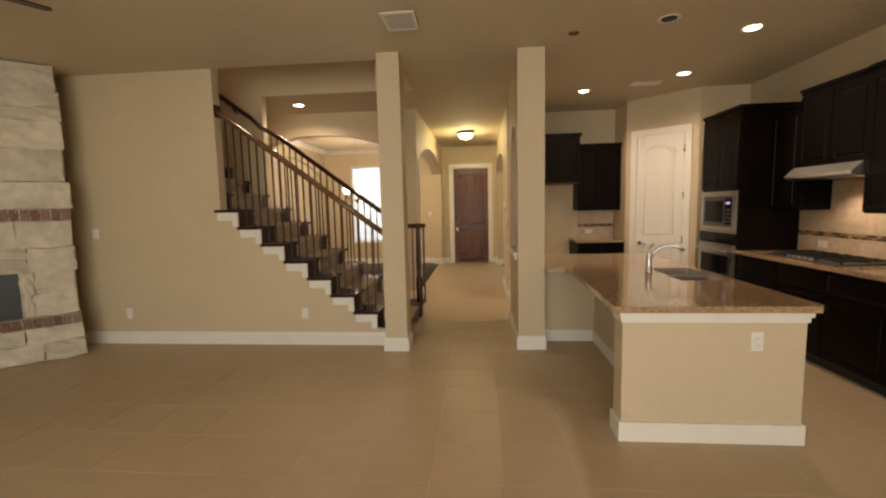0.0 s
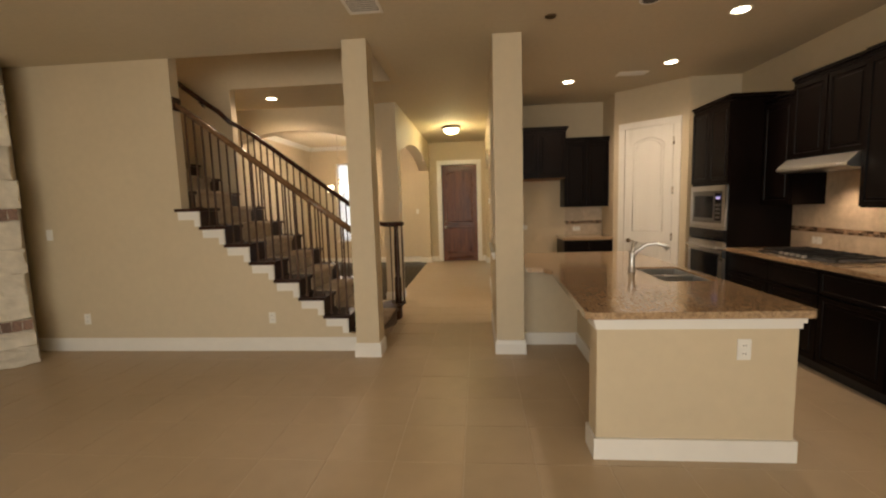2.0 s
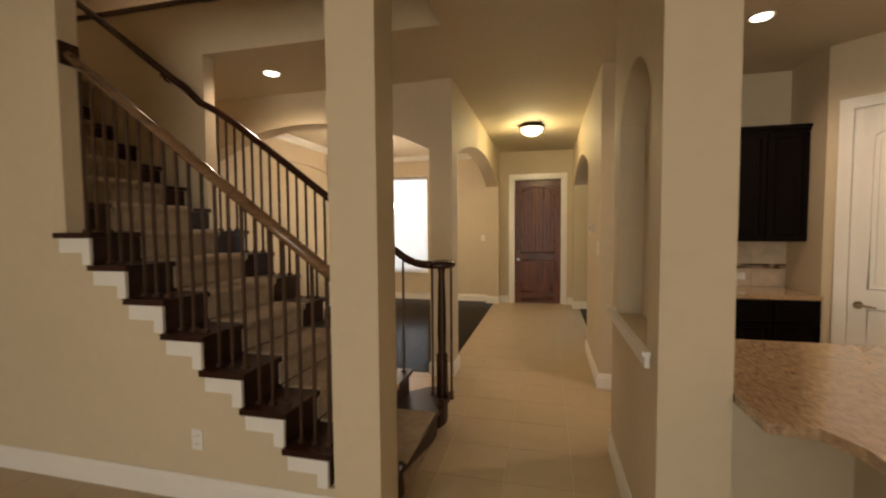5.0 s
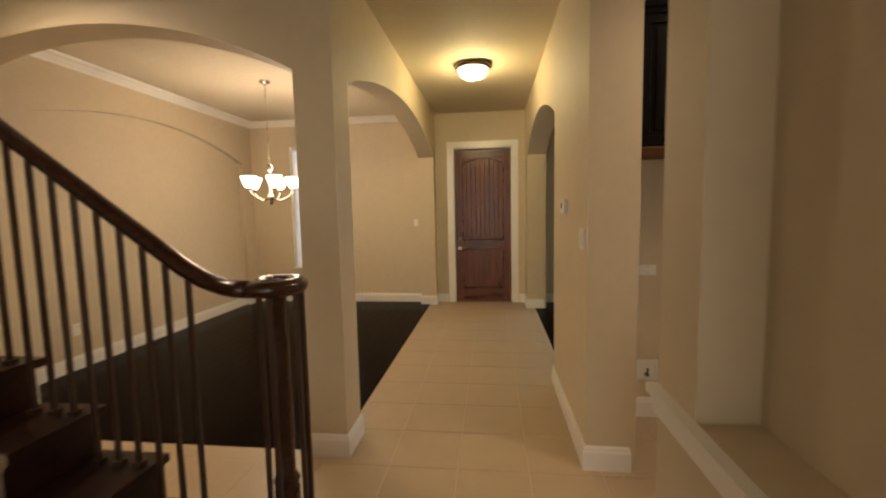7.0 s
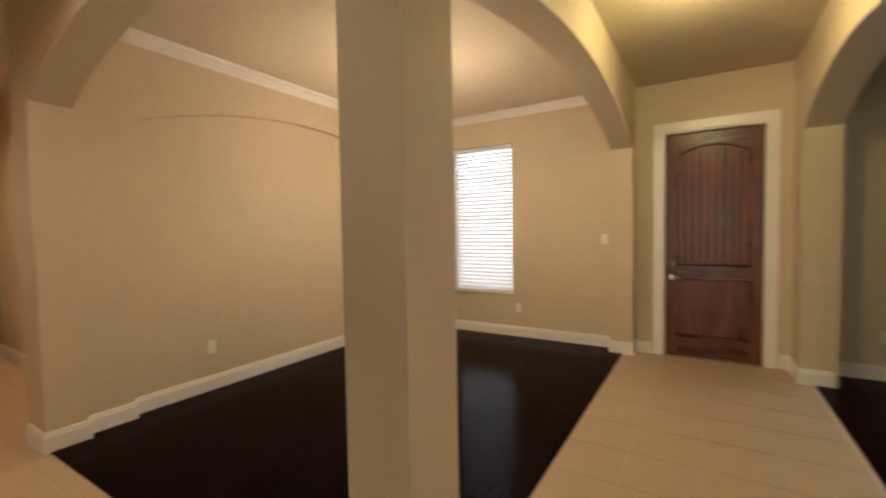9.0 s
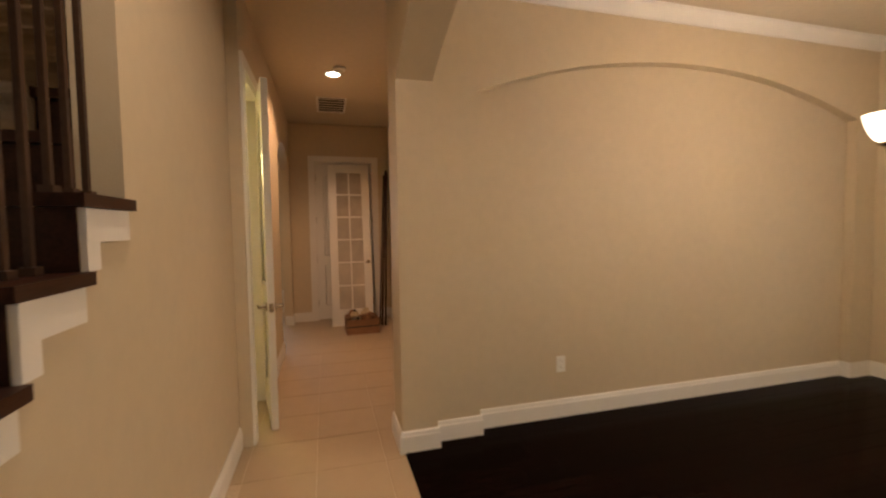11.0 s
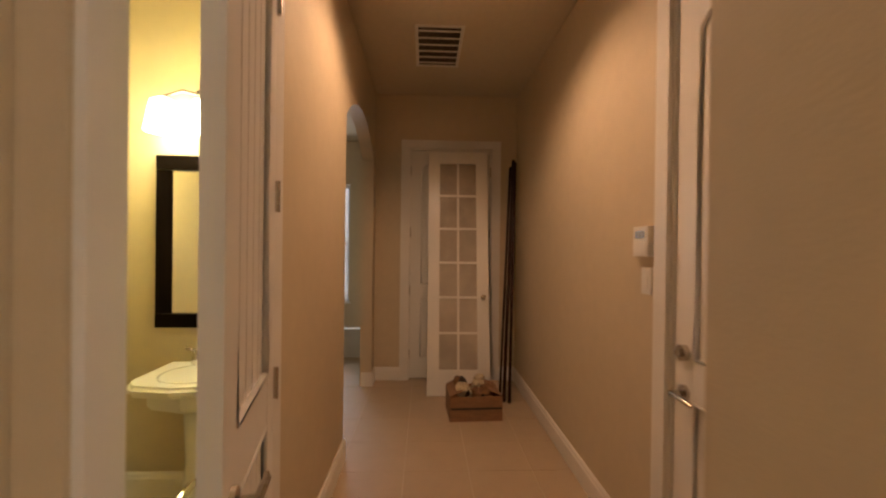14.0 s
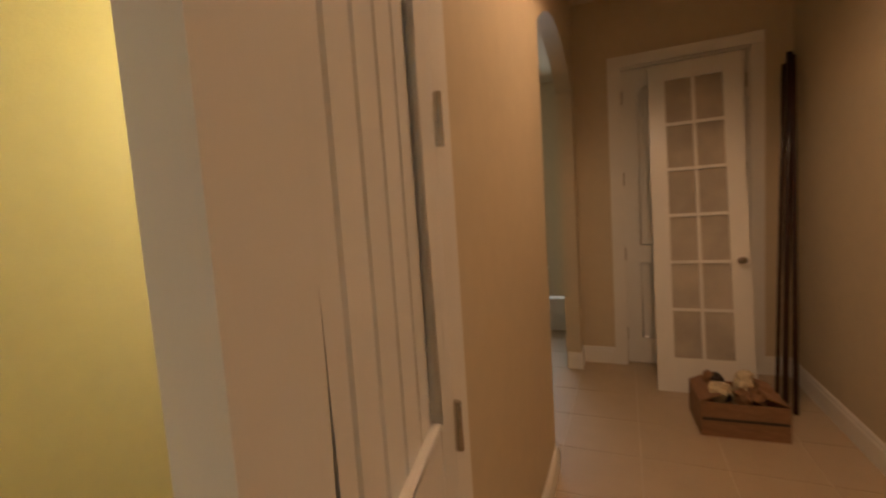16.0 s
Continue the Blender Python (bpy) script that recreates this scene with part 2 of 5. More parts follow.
def tube(bm, pts, radius, sides=10, flat=1.0, cap=True):
    """A round bar along points; radius may be one number or one for each point."""
    pts = [Vector(p) for p in pts]
    rings = []
    for i, p in enumerate(pts):
        d = (pts[min(i + 1, len(pts) - 1)] - pts[max(i - 1, 0)]).normalized()
        side = d.cross(Vector((0, 0, 1)))
        side = side.normalized() if side.length > 1e-4 else Vector((1, 0, 0))
        up = side.cross(d)
        r = radius[i] if isinstance(radius, (list, tuple)) else radius
        rings.append([bm.verts.new(p + side * r * math.cos(2 * math.pi * j / sides) + up * r * flat * math.sin(2 * math.pi * j / sides)) for j in range(sides)])
    for a, b in zip(rings, rings[1:]):
        for j in range(sides):
            bm.faces.new((a[j], a[(j + 1) % sides], b[(j + 1) % sides], b[j]))
    if cap:
        bm.faces.new(list(reversed(rings[0])))
        bm.faces.new(rings[-1])
    bmesh.ops.recalc_face_normals(bm, faces=bm.faces[:])
    return bm


def lathe(bm, profile, centre=(0, 0, 0), sides=20):
    """A turned shape from (radius, height) points."""
    rings = []
    for r, z in profile:
        rings.append([bm.verts.new((centre[0] + r * math.cos(2 * math.pi * j / sides), centre[1] + r * math.sin(2 * math.pi * j / sides), centre[2] + z)) for j in range(sides)])
    for a, b in zip(rings, rings[1:]):
        for j in range(sides):
            bm.faces.new((a[j], a[(j + 1) % sides], b[(j + 1) % sides], b[j]))
    bm.faces.new(list(reversed(rings[0])))
    bm.faces.new(rings[-1])
    bmesh.ops.recalc_face_normals(bm, faces=bm.faces[:])
    return bm


def turned(bm, m):
    bmesh.ops.transform(bm, matrix=m, verts=bm.verts[:])
    return bm


def strip(name, points, profile, mat, label, category, closed=False, z=0.0):
    """A moulding swept along a floor line; profile gives (outward, height); outward is to the left of the way."""
    bm = bmesh.new()
    n = len(points)
    rings = []
    for i, p in enumerate(points):
        a = Vector(points[i - 1]) if i else None
        b = Vector(points[i + 1]) if i < n - 1 else None
        p = Vector(p)
        d0 = (p - a).normalized() if a else (b - p).normalized()
        d1 = (b - p).normalized() if b else d0
        n0, n1 = Vector((-d0.y, d0.x)), Vector((-d1.y, d1.x))
        m = (n0 + n1)
        m = m / max(m.dot(n0), 0.3) if m.length > 1e-5 else n0
        rings.append([bm.verts.new((p.x + m.x * u, p.y + m.y * u, z + h)) for u, h in profile])
    for a, b in zip(rings, rings[1:]):
        for j in range(len(profile)):
            k = (j + 1) % len(profile)
            bm.faces.new((a[j], a[k], b[k], b[j]))
    bm.faces.new(rings[0])
    bm.faces.new(list(reversed(rings[-1])))
    bmesh.ops.recalc_face_normals(bm, faces=bm.faces[:])
    return setting(put(bm, name, mat), label, category)


BASE = [(0.001, 0.0), (0.017, 0.0), (0.017, 0.105), (0.012, 0.118), (0.012, 0.128), (0.006, 0.140), (0.001, 0.140)]
CROWN = [(0.001, 0.0), (0.014, 0.0), (0.020, 0.014), (0.055, 0.055), (0.078, 0.072), (0.085, 0.094), (0.001, 0.094)]


def baseboard(*points):
    return strip("baseboard", points, BASE, WHITE, "white painted profiled baseboard along the wall", "baseboard")


H = 3.0

# ---------------------------------------------------------------- floors, walls, ceilings
floor = setting(put(boxes((-9.8, 6.2, -3.4, 11.8, -0.2, -0.0025)), "floor", GROUT), "beige ceramic tile floor with pale grout joints", "floor")
wood_1 = setting(put(boxes((-3.25, -0.34, 6.985, 7.2, -0.008, 0.003), (-3.6, -0.34, 7.2, 11.5, -0.008, 0.003)), "floor_dining", OAK), "glossy dark brown hardwood floor of the dining room", "floor")
wood_2 = setting(put(boxes((1.285, 5.4, 7.9, 11.5, -0.008, 0.003)), "floor_study", OAK), "glossy dark brown hardwood floor of the study", "floor")


def wall(name, outline, axis, a, b, mat=None, label="tan painted wall with a light texture", category="wall"):
    bm = bmesh.new()
    prism(bm, outline, axis, a, b)
    return setting(put(bm, name, mat or PAINT), label, category)


def block(name, *b, mat=None, label="tan painted wall with a light texture", category="wall", bevel=0.0):
    return setting(put(boxes(*b), name, mat or PAINT, bevel=bevel), label, category)


# living room
block("wall_north_living", (-5.2, -2.09, 4.69, 4.81, 0, H))
block("wall_west_living", (-5.2, -5.05, -3.3, 4.69, 0, H))
block("wall_south_living", (-5.2, 4.5, -3.35, -3.2, 0, 0.4), (-5.2, 4.5, -3.35, -3.2, 2.75, H), (-5.2, -2.2, -3.35, -3.2, 0.4, 2.75), (2.6, 4.5, -3.35, -3.2, 0.4, 2.75),
      label="tan wall added out of view behind the walker, with an inferred window opening")
block("wall_east", (4.32, 4.5, -3.2, 6.35, 0, H))
# the stair's stepped south wall and its enclosing walls
XN, RUN, RISE = -0.36, 0.2505, 0.1885


def nose(k):
    return XN - RUN * (k - 2)


edge = [(-2.09, 0.0), (-0.16, 0.0)]
for k in range(1, 9):
    edge += [(nose(k) - 0.03, RISE * (k - 1) - 0.002), (nose(k) - 0.03, RISE * k - 0.034)]
edge[2] = (-0.16, 0.0)
edge = [(-0.16, 0.0), (-0.16, RISE - 0.034)] + edge[4:] + [(-2.09, RISE * 8 - 0.034), (-2.09, 0.0)]
wall("wall_stair_south", edge, "y", 4.69, 4.80)
wall("wall_stair_north", edge[:-2] + [(-2.15, RISE * 8 - 0.034), (-2.15, 0.0)], "y", 5.85, 5.97)
block("wall_stair_upper", (-6.0, -3.685, 5.85, 5.97, H, 3.43), (-3.685, -2.15, 5.85, 5.97, 0, 3.43), label="tan wall rising beside the upper stair")
block("wall_stair_end", (-6.0, -5.9, 4.69, 5.97, 1.3, 5.6))
block("wall_stair_rear_upper", (-6.0, -2.09, 4.69, 4.81, H, 5.6))
block("fascia_stairwell", (-2.149, -0.07, 5.85, 6.0, H, 3.42), (-0.07, 0.05, 4.70, 6.0, H, 3.42), (-2.09, 0.05, 4.58, 4.70, H + 0.06, 5.6),
      label="tan edge of the upper floor round the stairwell")
block("upper_rail", (-5.89, -0.06, 5.835, 6.005, 3.431, 3.475), mat=RAILD, label="dark wood rail at the upper floor's edge", category="rail")
# ceiling and walls added to close the upper floor against sky light
block("ceiling_upper", (-6.0, 1.6, 4.5, 7.4, 5.6, 5.7), mat=CEIL, label="tan ceiling added out of view over the stairwell", category="ceiling")
block("closing_wall_upper", (-2.3, 1.6, 7.2, 7.35, H + 0.1, 5.6), (1.5, 1.6, 4.6, 7.2, H + 0.1, 5.6), (0.051, 1.5, 4.58, 4.70, H + 0.061, 5.6), (-6.0, -5.9, 5.97, 7.3, H + 0.1, 5.6), (-6, -2.3, 7.2, 7.35, H + 0.1, 5.6),
      label="tan wall added to close the upper landing against the sky")
# columns and the niche wall
block("column_1", (-0.26, -0.03, 4.50, 4.72, 0, H), label="square tan painted column beside the stair foot", category="column", bevel=0.008)
bm = bmesh.new()
prism(bm, [(4.58, 0), (5.78, 0), (5.78, 0.985), (4.58, 0.985)], "x", 1.12, 1.385)
prism(bm, [(4.58, 0.985), (4.78, 0.985), (4.78, 2.12)] + segment_arch(4.78, 5.56, 2.12, 2.36)[1:-1] + [(5.56, 2.12), (5.56, 0.985), (5.78, 0.985), (5.78, H), (4.58, H)], "x", 1.12, 1.26)
prism(bm, [(4.58, 0.985), (5.78, 0.985), (5.78, H), (4.58, H)], "x", 1.26, 1.385)
setting(put(bm, "wall_niche", PAINT), "tan wall block with an arched art niche", "wall")
sill = boxes((1.086, 1.1195, 4.70, 5.785, 0.966, 0.988), (1.100, 1.1193, 4.715, 5.77, 0.915, 0.9655))
setting(put(sill, "trim_niche_sill", WHITE, bevel=0.004), "white painted sill with apron under the art niche", "trim")
# hall's right wall with the study's arch
bm = bmesh.new()
prism(bm, [(6.93, 0), (8.18, 0), (8.18, 2.27)] + segment_arch(8.18, 10.9, 2.27, 2.56)[1:-1] + [(10.9, 2.27), (10.9, 0), (11.32, 0), (11.32, H), (6.93, H)], "x", 1.17, 1.44)
setting(put(bm, "wall_hall_east", PAINT), "tan hall wall with a wide arched opening to the study", "wall")
# hall's left wall with the dining arch
bm = bmesh.new()
prism(bm, [(7.20, 0), (7.20, 2.305)] + segment_arch(7.20, 11.13, 2.305, 2.62)[1:-1] + [(11.13, 2.305), (11.13, 0), (11.32, 0), (11.32, H), (6.94, H), (6.94, 0)], "x", -0.47, -0.235)
setting(put(bm, "wall_hall_west", PAINT), "tan hall wall with a wide arched opening to the dining room", "wall")
bm = bmesh.new()
prism(bm, [(-3.25, 0), (-3.25, 2.31)] + segment_arch(-3.25, -0.47, 2.31, 2.66)[1:-1] + [(-0.47, 2.31), (-0.47, H), (-3.555, H), (-3.555, 0)], "y", 6.97, 7.20)
setting(put(bm, "wall_dining_south", PAINT), "tan wall with a wide arched opening to the dining room", "wall")
# dining west wall with its blind arched niche
bm = bmesh.new()
prism(bm, [(7.20, 0), (7.52, 0), (7.52, 2.30)] + segment_arch(7.52, 11.06, 2.30, 2.62)[1:-1] + [(11.06, 2.30), (11.06, 0), (11.32, 0), (11.32, H), (7.20, H)], "x", -3.41, -3.33)
box(bm, -3.60, -3.41, 7.20, 11.32, 0, H)
setting(put(bm, "wall_dining_west", PAINT), "tan wall with a shallow blind arch recess", "wall")
# front wall with window and door
block("wall_front", (-3.60, -2.66, 11.32, 11.5, 0, H), (-2.66, -1.735, 11.32, 11.5, 0, 0.585), (-2.66, -1.735, 11.32, 11.5, 2.58, H), (-1.735, 0.03, 11.32, 11.5, 0, H),
      (0.03, 0.99, 11.32, 11.5, 2.475, H), (0.99, 2.4, 11.32, 11.5, 0, H), (2.4, 4.0, 11.32, 11.5, 0, 0.6), (2.4, 4.0, 11.32, 11.5, 2.58, H), (4.0, 5.5, 11.32, 11.5, 0, H))
block("wall_study", (5.35, 5.5, 7.7, 11.32, 0, H), (1.40, 5.35, 7.72, 7.85, 0, H))
# kitchen back wall, pantry corner, right return
block("wall_kitchen_north", (1.40, 3.1, 7.60, 7.72, 0, H))
bm = bmesh.new()
prism(bm, [(2.97, 7.60), (2.97, 7.04), (3.70, 6.36), (4.5, 6.36), (4.5, 6.50), (3.78, 6.50), (3.10, 7.12), (3.10, 7.60)], "z", 0, H)
setting(put(bm, "wall_pantry", PAINT), "tan angled wall of the corner pantry", "wall")
# second hall
LW, RW, EX = 6.045, 7.53, -7.455
block("wall_hall_south", (-4.425, -3.72, 5.93, LW, 2.46, H), (-5.79, -4.425, 5.93, LW, 0, H), (-7.58, -7.26, 5.93, LW, 0, H), (-3.72, -3.625, 5.972, LW, 0, H), label="tan hall wall with a door and an arched opening")
bm = bmesh.new()
prism(bm, [(-7.26, 2.27)] + segment_arch(-7.26, -5.79, 2.27, 2.51)[1:-1] + [(-5.79, 2.27), (-5.79, H), (-7.26, H)], "y", 5.93, LW)
setting(put(bm, "wall_hall_arch", PAINT), "tan arched head over the hall's side opening", "wall")
block("wall_garage_side", (-7.58, -4.61, RW, RW + 0.12, 0, H), (-4.61, -3.66, RW, RW + 0.12, 2.46, H), (-3.745, -3.66, RW, RW + 0.12, 0, 2.46), (-3.66, -3.55, 7.03, RW + 0.12, 0, H),
      label="tan hall wall with the garage door")
block("wall_hall_end", (EX - 0.12, EX, LW, 6.395, 0, H), (EX - 0.12, EX, 7.275, RW + 0.12, 0, H), (EX - 0.12, EX, 6.395, 7.275, 2.44, H), label="tan wall at the end of the hall round the closet door")
block("closet_back", (EX - 0.7, EX - 0.6, 5.9, 7.7, 0, H), mat=WHITE, label="dark closet wall behind the door", category="wall")
# room behind the side arch
block("wall_side_room", (-9.6, -5.50, 4.0, 4.10, 0, H), (-9.6, -9.5, 4.10, 4.50, 0, H), (-9.6, -9.5, 5.42, 6.0, 0, H), (-9.6, -9.5, 4.50, 5.42, 0, 0.55), (-9.6, -9.5, 4.50, 5.42, 2.35, H),
      (-9.5, EX - 0.121, 5.93, LW, 0, H), label="tan wall of the side room with a window")
# powder room
block("wall_bath", (-5.50, -5.40, 4.0, 5.93, 0, H), (-5.40, -3.35, 4.82, 4.86, 0, 2.84), (-3.45, -3.35, 4.86, 5.85, 0, 2.5), mat=BATHLIT, label="tan painted wall of the powder room, colour yellowed slightly for its lamp")
# ceilings
block("ceiling_living", (-5.2, 4.5, -3.35, 4.70, H, H + 0.06), (0.05, 4.5, 4.70, 7.20, H, H + 0.06), (1.401, 4.5, 7.20, 7.72, H, H + 0.06), (-2.09, -0.07, 4.58, 4.70, H - 0.0005, H + 0.05), mat=CEIL,
      label="tan textured ceiling of the living room and kitchen", category="ceiling")
block("ceiling_hall", (-3.70, 0.049, 6.001, 7.20, H, H + 0.06), (-9.7, -3.70, 5.93, 7.20, H, H + 0.06), (-0.47, 1.40, 7.20, 11.5, H, H + 0.06), (-8.2, -3.55, 7.20, 7.7, H, H + 0.06),
      mat=CEIL, label="tan textured hall ceiling", category="ceiling")
block("ceiling_dining", (-3.6, -0.471, 7.20, 11.5, H, H + 0.06), mat=CEIL, label="tan ceiling of the dining room", category="ceiling")
block("ceiling_study", (1.401, 5.5, 7.73, 11.5, H, H + 0.06), mat=CEIL, label="tan ceiling of the study", category="ceiling")
block("ceiling_rear", (-9.7, -5.4, 3.9, 5.929, H, H + 0.06), (-5.4, -3.3, 4.82, 5.929, 2.84, 2.88), mat=CEIL, label="ceiling over the powder room and side room", category="ceiling")
strip("crown_moulding", [(-0.471, 7.201), (-0.471, 11.319), (-3.329, 11.319), (-3.329, 7.201), (-0.471, 7.201)], CROWN, WHITE, "white crown moulding round the dining ceiling", "trim", z=H - 0.0945)

# baseboards


def skirt(*pts):
    """Baseboard with the room on the right of the way."""
    return baseboard(*reversed(pts))


skirt((-4.2, 4.69), (-0.262, 4.69))
skirt((-0.26, 4.719), (-0.26, 4.50), (-0.03, 4.50), (-0.03, 4.72), (-0.10, 4.72))
baseboard((1.385, 4.84), (1.385, 4.58), (1.12, 4.58), (1.12, 5.78), (1.385, 5.78))
baseboard((1.40, 7.59), (1.40, 6.93), (1.17, 6.93), (1.17, 8.18), (1.40, 8.18), (1.40, 7.86))
baseboard((1.40, 11.319), (1.40, 10.90), (1.17, 10.90), (1.17, 11.319), (1.075, 11.319))
baseboard((-0.06, 11.319), (-0.235, 11.319), (-0.235, 11.13), (-0.47, 11.13), (-0.47, 11.319), (-3.33, 11.319), (-3.33, 11.06), (-3.41, 11.06), (-3.41, 7.52), (-3.33, 7.52), (-3.33, 7.20), (-3.25, 7.20), (-3.25, 6.97), (-3.555, 6.97), (-3.555, 7.03))
baseboard((-0.47, 7.19), (-0.46, 7.20), (-0.235, 7.20), (-0.235, 6.94), (-0.47, 6.94), (-0.47, 7.19))
baseboard((-5.79, 5.93), (-5.79, LW), (-4.512, LW))
baseboard((-3.62, 5.97), (-0.42, 5.97))
baseboard((EX, 6.31), (EX, LW), (-7.26, LW), (-7.26, 5.94))
baseboard((-4.70, RW), (EX, RW), (EX, 7.36))
baseboard((-5.399, 5.92), (-5.399, 4.861), (-3.46, 4.861))
skirt((1.402, 7.60), (2.24, 7.60))
baseboard((5.35, 11.319), (1.40, 11.319))

# ---------------------------------------------------------------- stair
stair = thing("staircase", "dark-stained wooden stair with beige carpet runner and white skirt trim", "staircase")
for k in range(1, 16):
    n, z = nose(k), RISE * k
    yn = 6.0 if k <= 8 else 5.848
    ys = 4.655 if k <= 8 else 4.812
    bm = bmesh.new()
    if k == 1:
        out = [(n - 0.30, 4.73), (n + 0.03, 4.73), (n + 0.05, 5.72)]
        out += [(n - 0.09 + 0.16 * math.cos(a), 5.94 + 0.22 * math.sin(a)) for a in [(-0.9 + 0.28 * i) for i in range(13)]]
        out += [(n - 0.30, 6.0)]
        prism(bm, out, "z", z - 0.032, z)
        part("tread", bm, STAIN, stair, bevel=0.008, seg=2)
        bm = bmesh.new()
        out = [(n - 0.30, 4.75), (n + 0.005, 4.75), (n + 0.022, 5.71)]
        out += [(n - 0.09 + 0.135 * math.cos(a), 5.94 + 0.195 * math.sin(a)) for a in [(-0.9 + 0.28 * i) for i in range(13)]]
        out += [(n - 0.30, 5.98)]
        prism(bm, out, "z", 0.0, z - 0.033)
        part("riser", bm, STAIN, stair)
    else:
        box(bm, n - 0.285, n, ys, yn, z - 0.032, z)
        part("tread", bm, STAIN, stair, bevel=0.010, seg=2)
        part("riser", boxes((n - 0.040, n - 0.027, 4.691 if k <= 8 else 4.813, 5.9695 if k <= 8 else 5.849, z - RISE + 0.0005, z - 0.033)), STAIN, stair)
    bm = bmesh.new()
    t = 0.014
    prof = [(n - 0.252, z + 0.0005), (n - 0.252, z + t), (n - 0.02, z + t), (n + 0.004, z + t - 0.004), (n + 0.014, z - 0.006), (n + 0.012, z - 0.028),
            (n - 0.002, z - 0.042), (n - 0.012, z - 0.06), (n - 0.012, z - RISE + t + 0.001), (n - 0.027, z - RISE + t + 0.001), (n - 0.027, z - 0.034), (n + 0.0005, z - 0.033), (n + 0.0005, z + 0.0005)]
    if k == 1:
        prof = prof[:8] + [(n + 0.02, 0.001), (n + 0.006, 0.001), (n + 0.006, z - 0.034), (n + 0.022, z - 0.033), (n + 0.022, z + 0.0005)]
        prof = [(x + (0.021 if i in (3, 4, 5, 6, 7) else 0), h) for i, (x, h) in enumerate(prof)]
    prism(bm, prof, "y", 4.99, 5.64)
    part("carpet_runner", bm, CARPET, stair, "beige looped carpet runner")
    if 2 <= k <= 8:
        for y0, y1 in ((4.672, 4.689), (5.971, 5.988)):
            part("skirt_bracket", boxes((n - 0.262, n - 0.03, y0, y1, z - 0.118, z - 0.033), (n - 0.092, n - 0.03, y0 + 0.001, y1 - 0.001, z - RISE, z - 0.118)), WHITE, stair, "white painted step trim", bevel=0.003)
part("landing", boxes((-5.9, nose(15) - 0.28, 4.812, 5.849, 2.79, 2.826)), CARPET, stair, "beige carpeted landing")
part("soffit", boxes((-2.4, -0.5, 4.83, 5.83, 0.0, 0.02)), STAIN, stair)


def rail_z(x):
    return 2.55 - 0.7525 * (x + 2.07)



rail_s = thing("stair_rail", "polished brown wooden handrail with dark iron balusters beside the stair", "handrail")
bm = bmesh.new()
tube(bm, [(x, 4.745, rail_z(x)) for x in (-2.088, -1.4, -0.8, -0.262)], 0.034, 12, 0.92)
part("handrail", bm, RAILLIT, rail_s, "polished wooden handrail, its brown lightened for the sunlight on it", smooth=True)
part("rosette", boxes((-2.089, -2.070, 4.692, 4.80, 2.50, 2.63)), RAILD, rail_s, bevel=0.01, seg=2)


def baluster(parent, x, y, z0, z1, shoe=True):
    bar = part("baluster", boxes((x - 0.0075, x + 0.0075, y - 0.0075, y + 0.0075, z0, z1)), IRON, parent)
    part("shoe", boxes((x - 0.016, x + 0.016, y - 0.016, y + 0.016, z0 + 0.0002, z0 + 0.020)), IRON, bar, bevel=0.004)
    return bar


for k in range(2, 9):
    for i in range(3 if k < 8 else 2):
        x = nose(k) - 0.055 - 0.0835 * i
        if x > -0.29:
            continue
        baluster(rail_s, x, 4.745, RISE * k, rail_z(x) - 0.020)
rail_n = thing("stair_rail", "dark glossy wooden handrail with volute, newel and iron balusters", "handrail")
VX, VY, VZ = -0.105, 5.955, 1.238
bm = bmesh.new()
pts = [(x, 5.905, rail_z(x)) for x in (-4.2, -3.6, -3.0, -2.20)]
tube(bm, [(x, 5.79, z) for x, y, z in pts[:3]] + [(-2.40, 5.79, rail_z(-2.40)), (-2.28, 5.80, rail_z(-2.30) - 0.01), (-2.18, 5.84, rail_z(-2.18) - 0.035), (-2.08, 5.90, rail_z(-2.08) - 0.02), (-1.9, 5.91, rail_z(-1.9)),
                                           (-1.2, 5.91, rail_z(-1.2)), (-0.62, 5.91, rail_z(-0.62)), (-0.47, 5.91, rail_z(-0.47)), (-0.41, 5.91, rail_z(-0.41) + 0.002), (-0.355, 5.91, 1.270), (-0.30, 5.908, 1.249), (-0.25, 5.896, VZ + 0.002), (-0.20, 5.880, VZ), (-0.154, 5.870, VZ)], 0.033, 12, 0.92)
part("handrail", bm, RAILD, rail_n, "dark cherry-stained glossy handrail", smooth=True)
bm = bmesh.new()
spiral = []
for i in range(30):
    a = radians(-120 + i * 15.5)
    r = 0.098 - 0.0022 * i
    spiral.append((VX + r * math.cos(a), VY + r * math.sin(a), VZ))
tube(bm, spiral, 0.032, 12, 0.92)
part("volute", bm, RAILD, rail_n, "dark wooden volute at the rail's end", smooth=True)
bm = bmesh.new()
lathe(bm, [(0.045, 0.0), (0.045, 0.30), (0.038, 0.31), (0.048, 0.33), (0.030, 0.36), (0.036, 0.50), (0.030, 0.85), (0.024, 0.98), (0.030, 1.0), (0.026, 1.02), (0.026, 1.045)], (VX, VY, RISE), 16)
part("newel", bm, RAILD, rail_n, "dark turned newel post", smooth=True)
for a in (-75, -15, 45, 105, 165):
    x, y = VX + 0.085 * math.cos(radians(a)), VY + 0.095 * math.sin(radians(a))
    baluster(rail_n, x, y, RISE, VZ - 0.02)
for k in range(2, 9):
    for i in range(3):
        x = nose(k) - 0.045 - 0.0835 * i
        if x > -0.30 or x < -2.13:
            continue
        zt = VZ + 0.012 if x > -0.33 else (1.275 if x > -0.38 else rail_z(x))
        baluster(rail_n, x, 5.91, RISE * k, zt - 0.020)
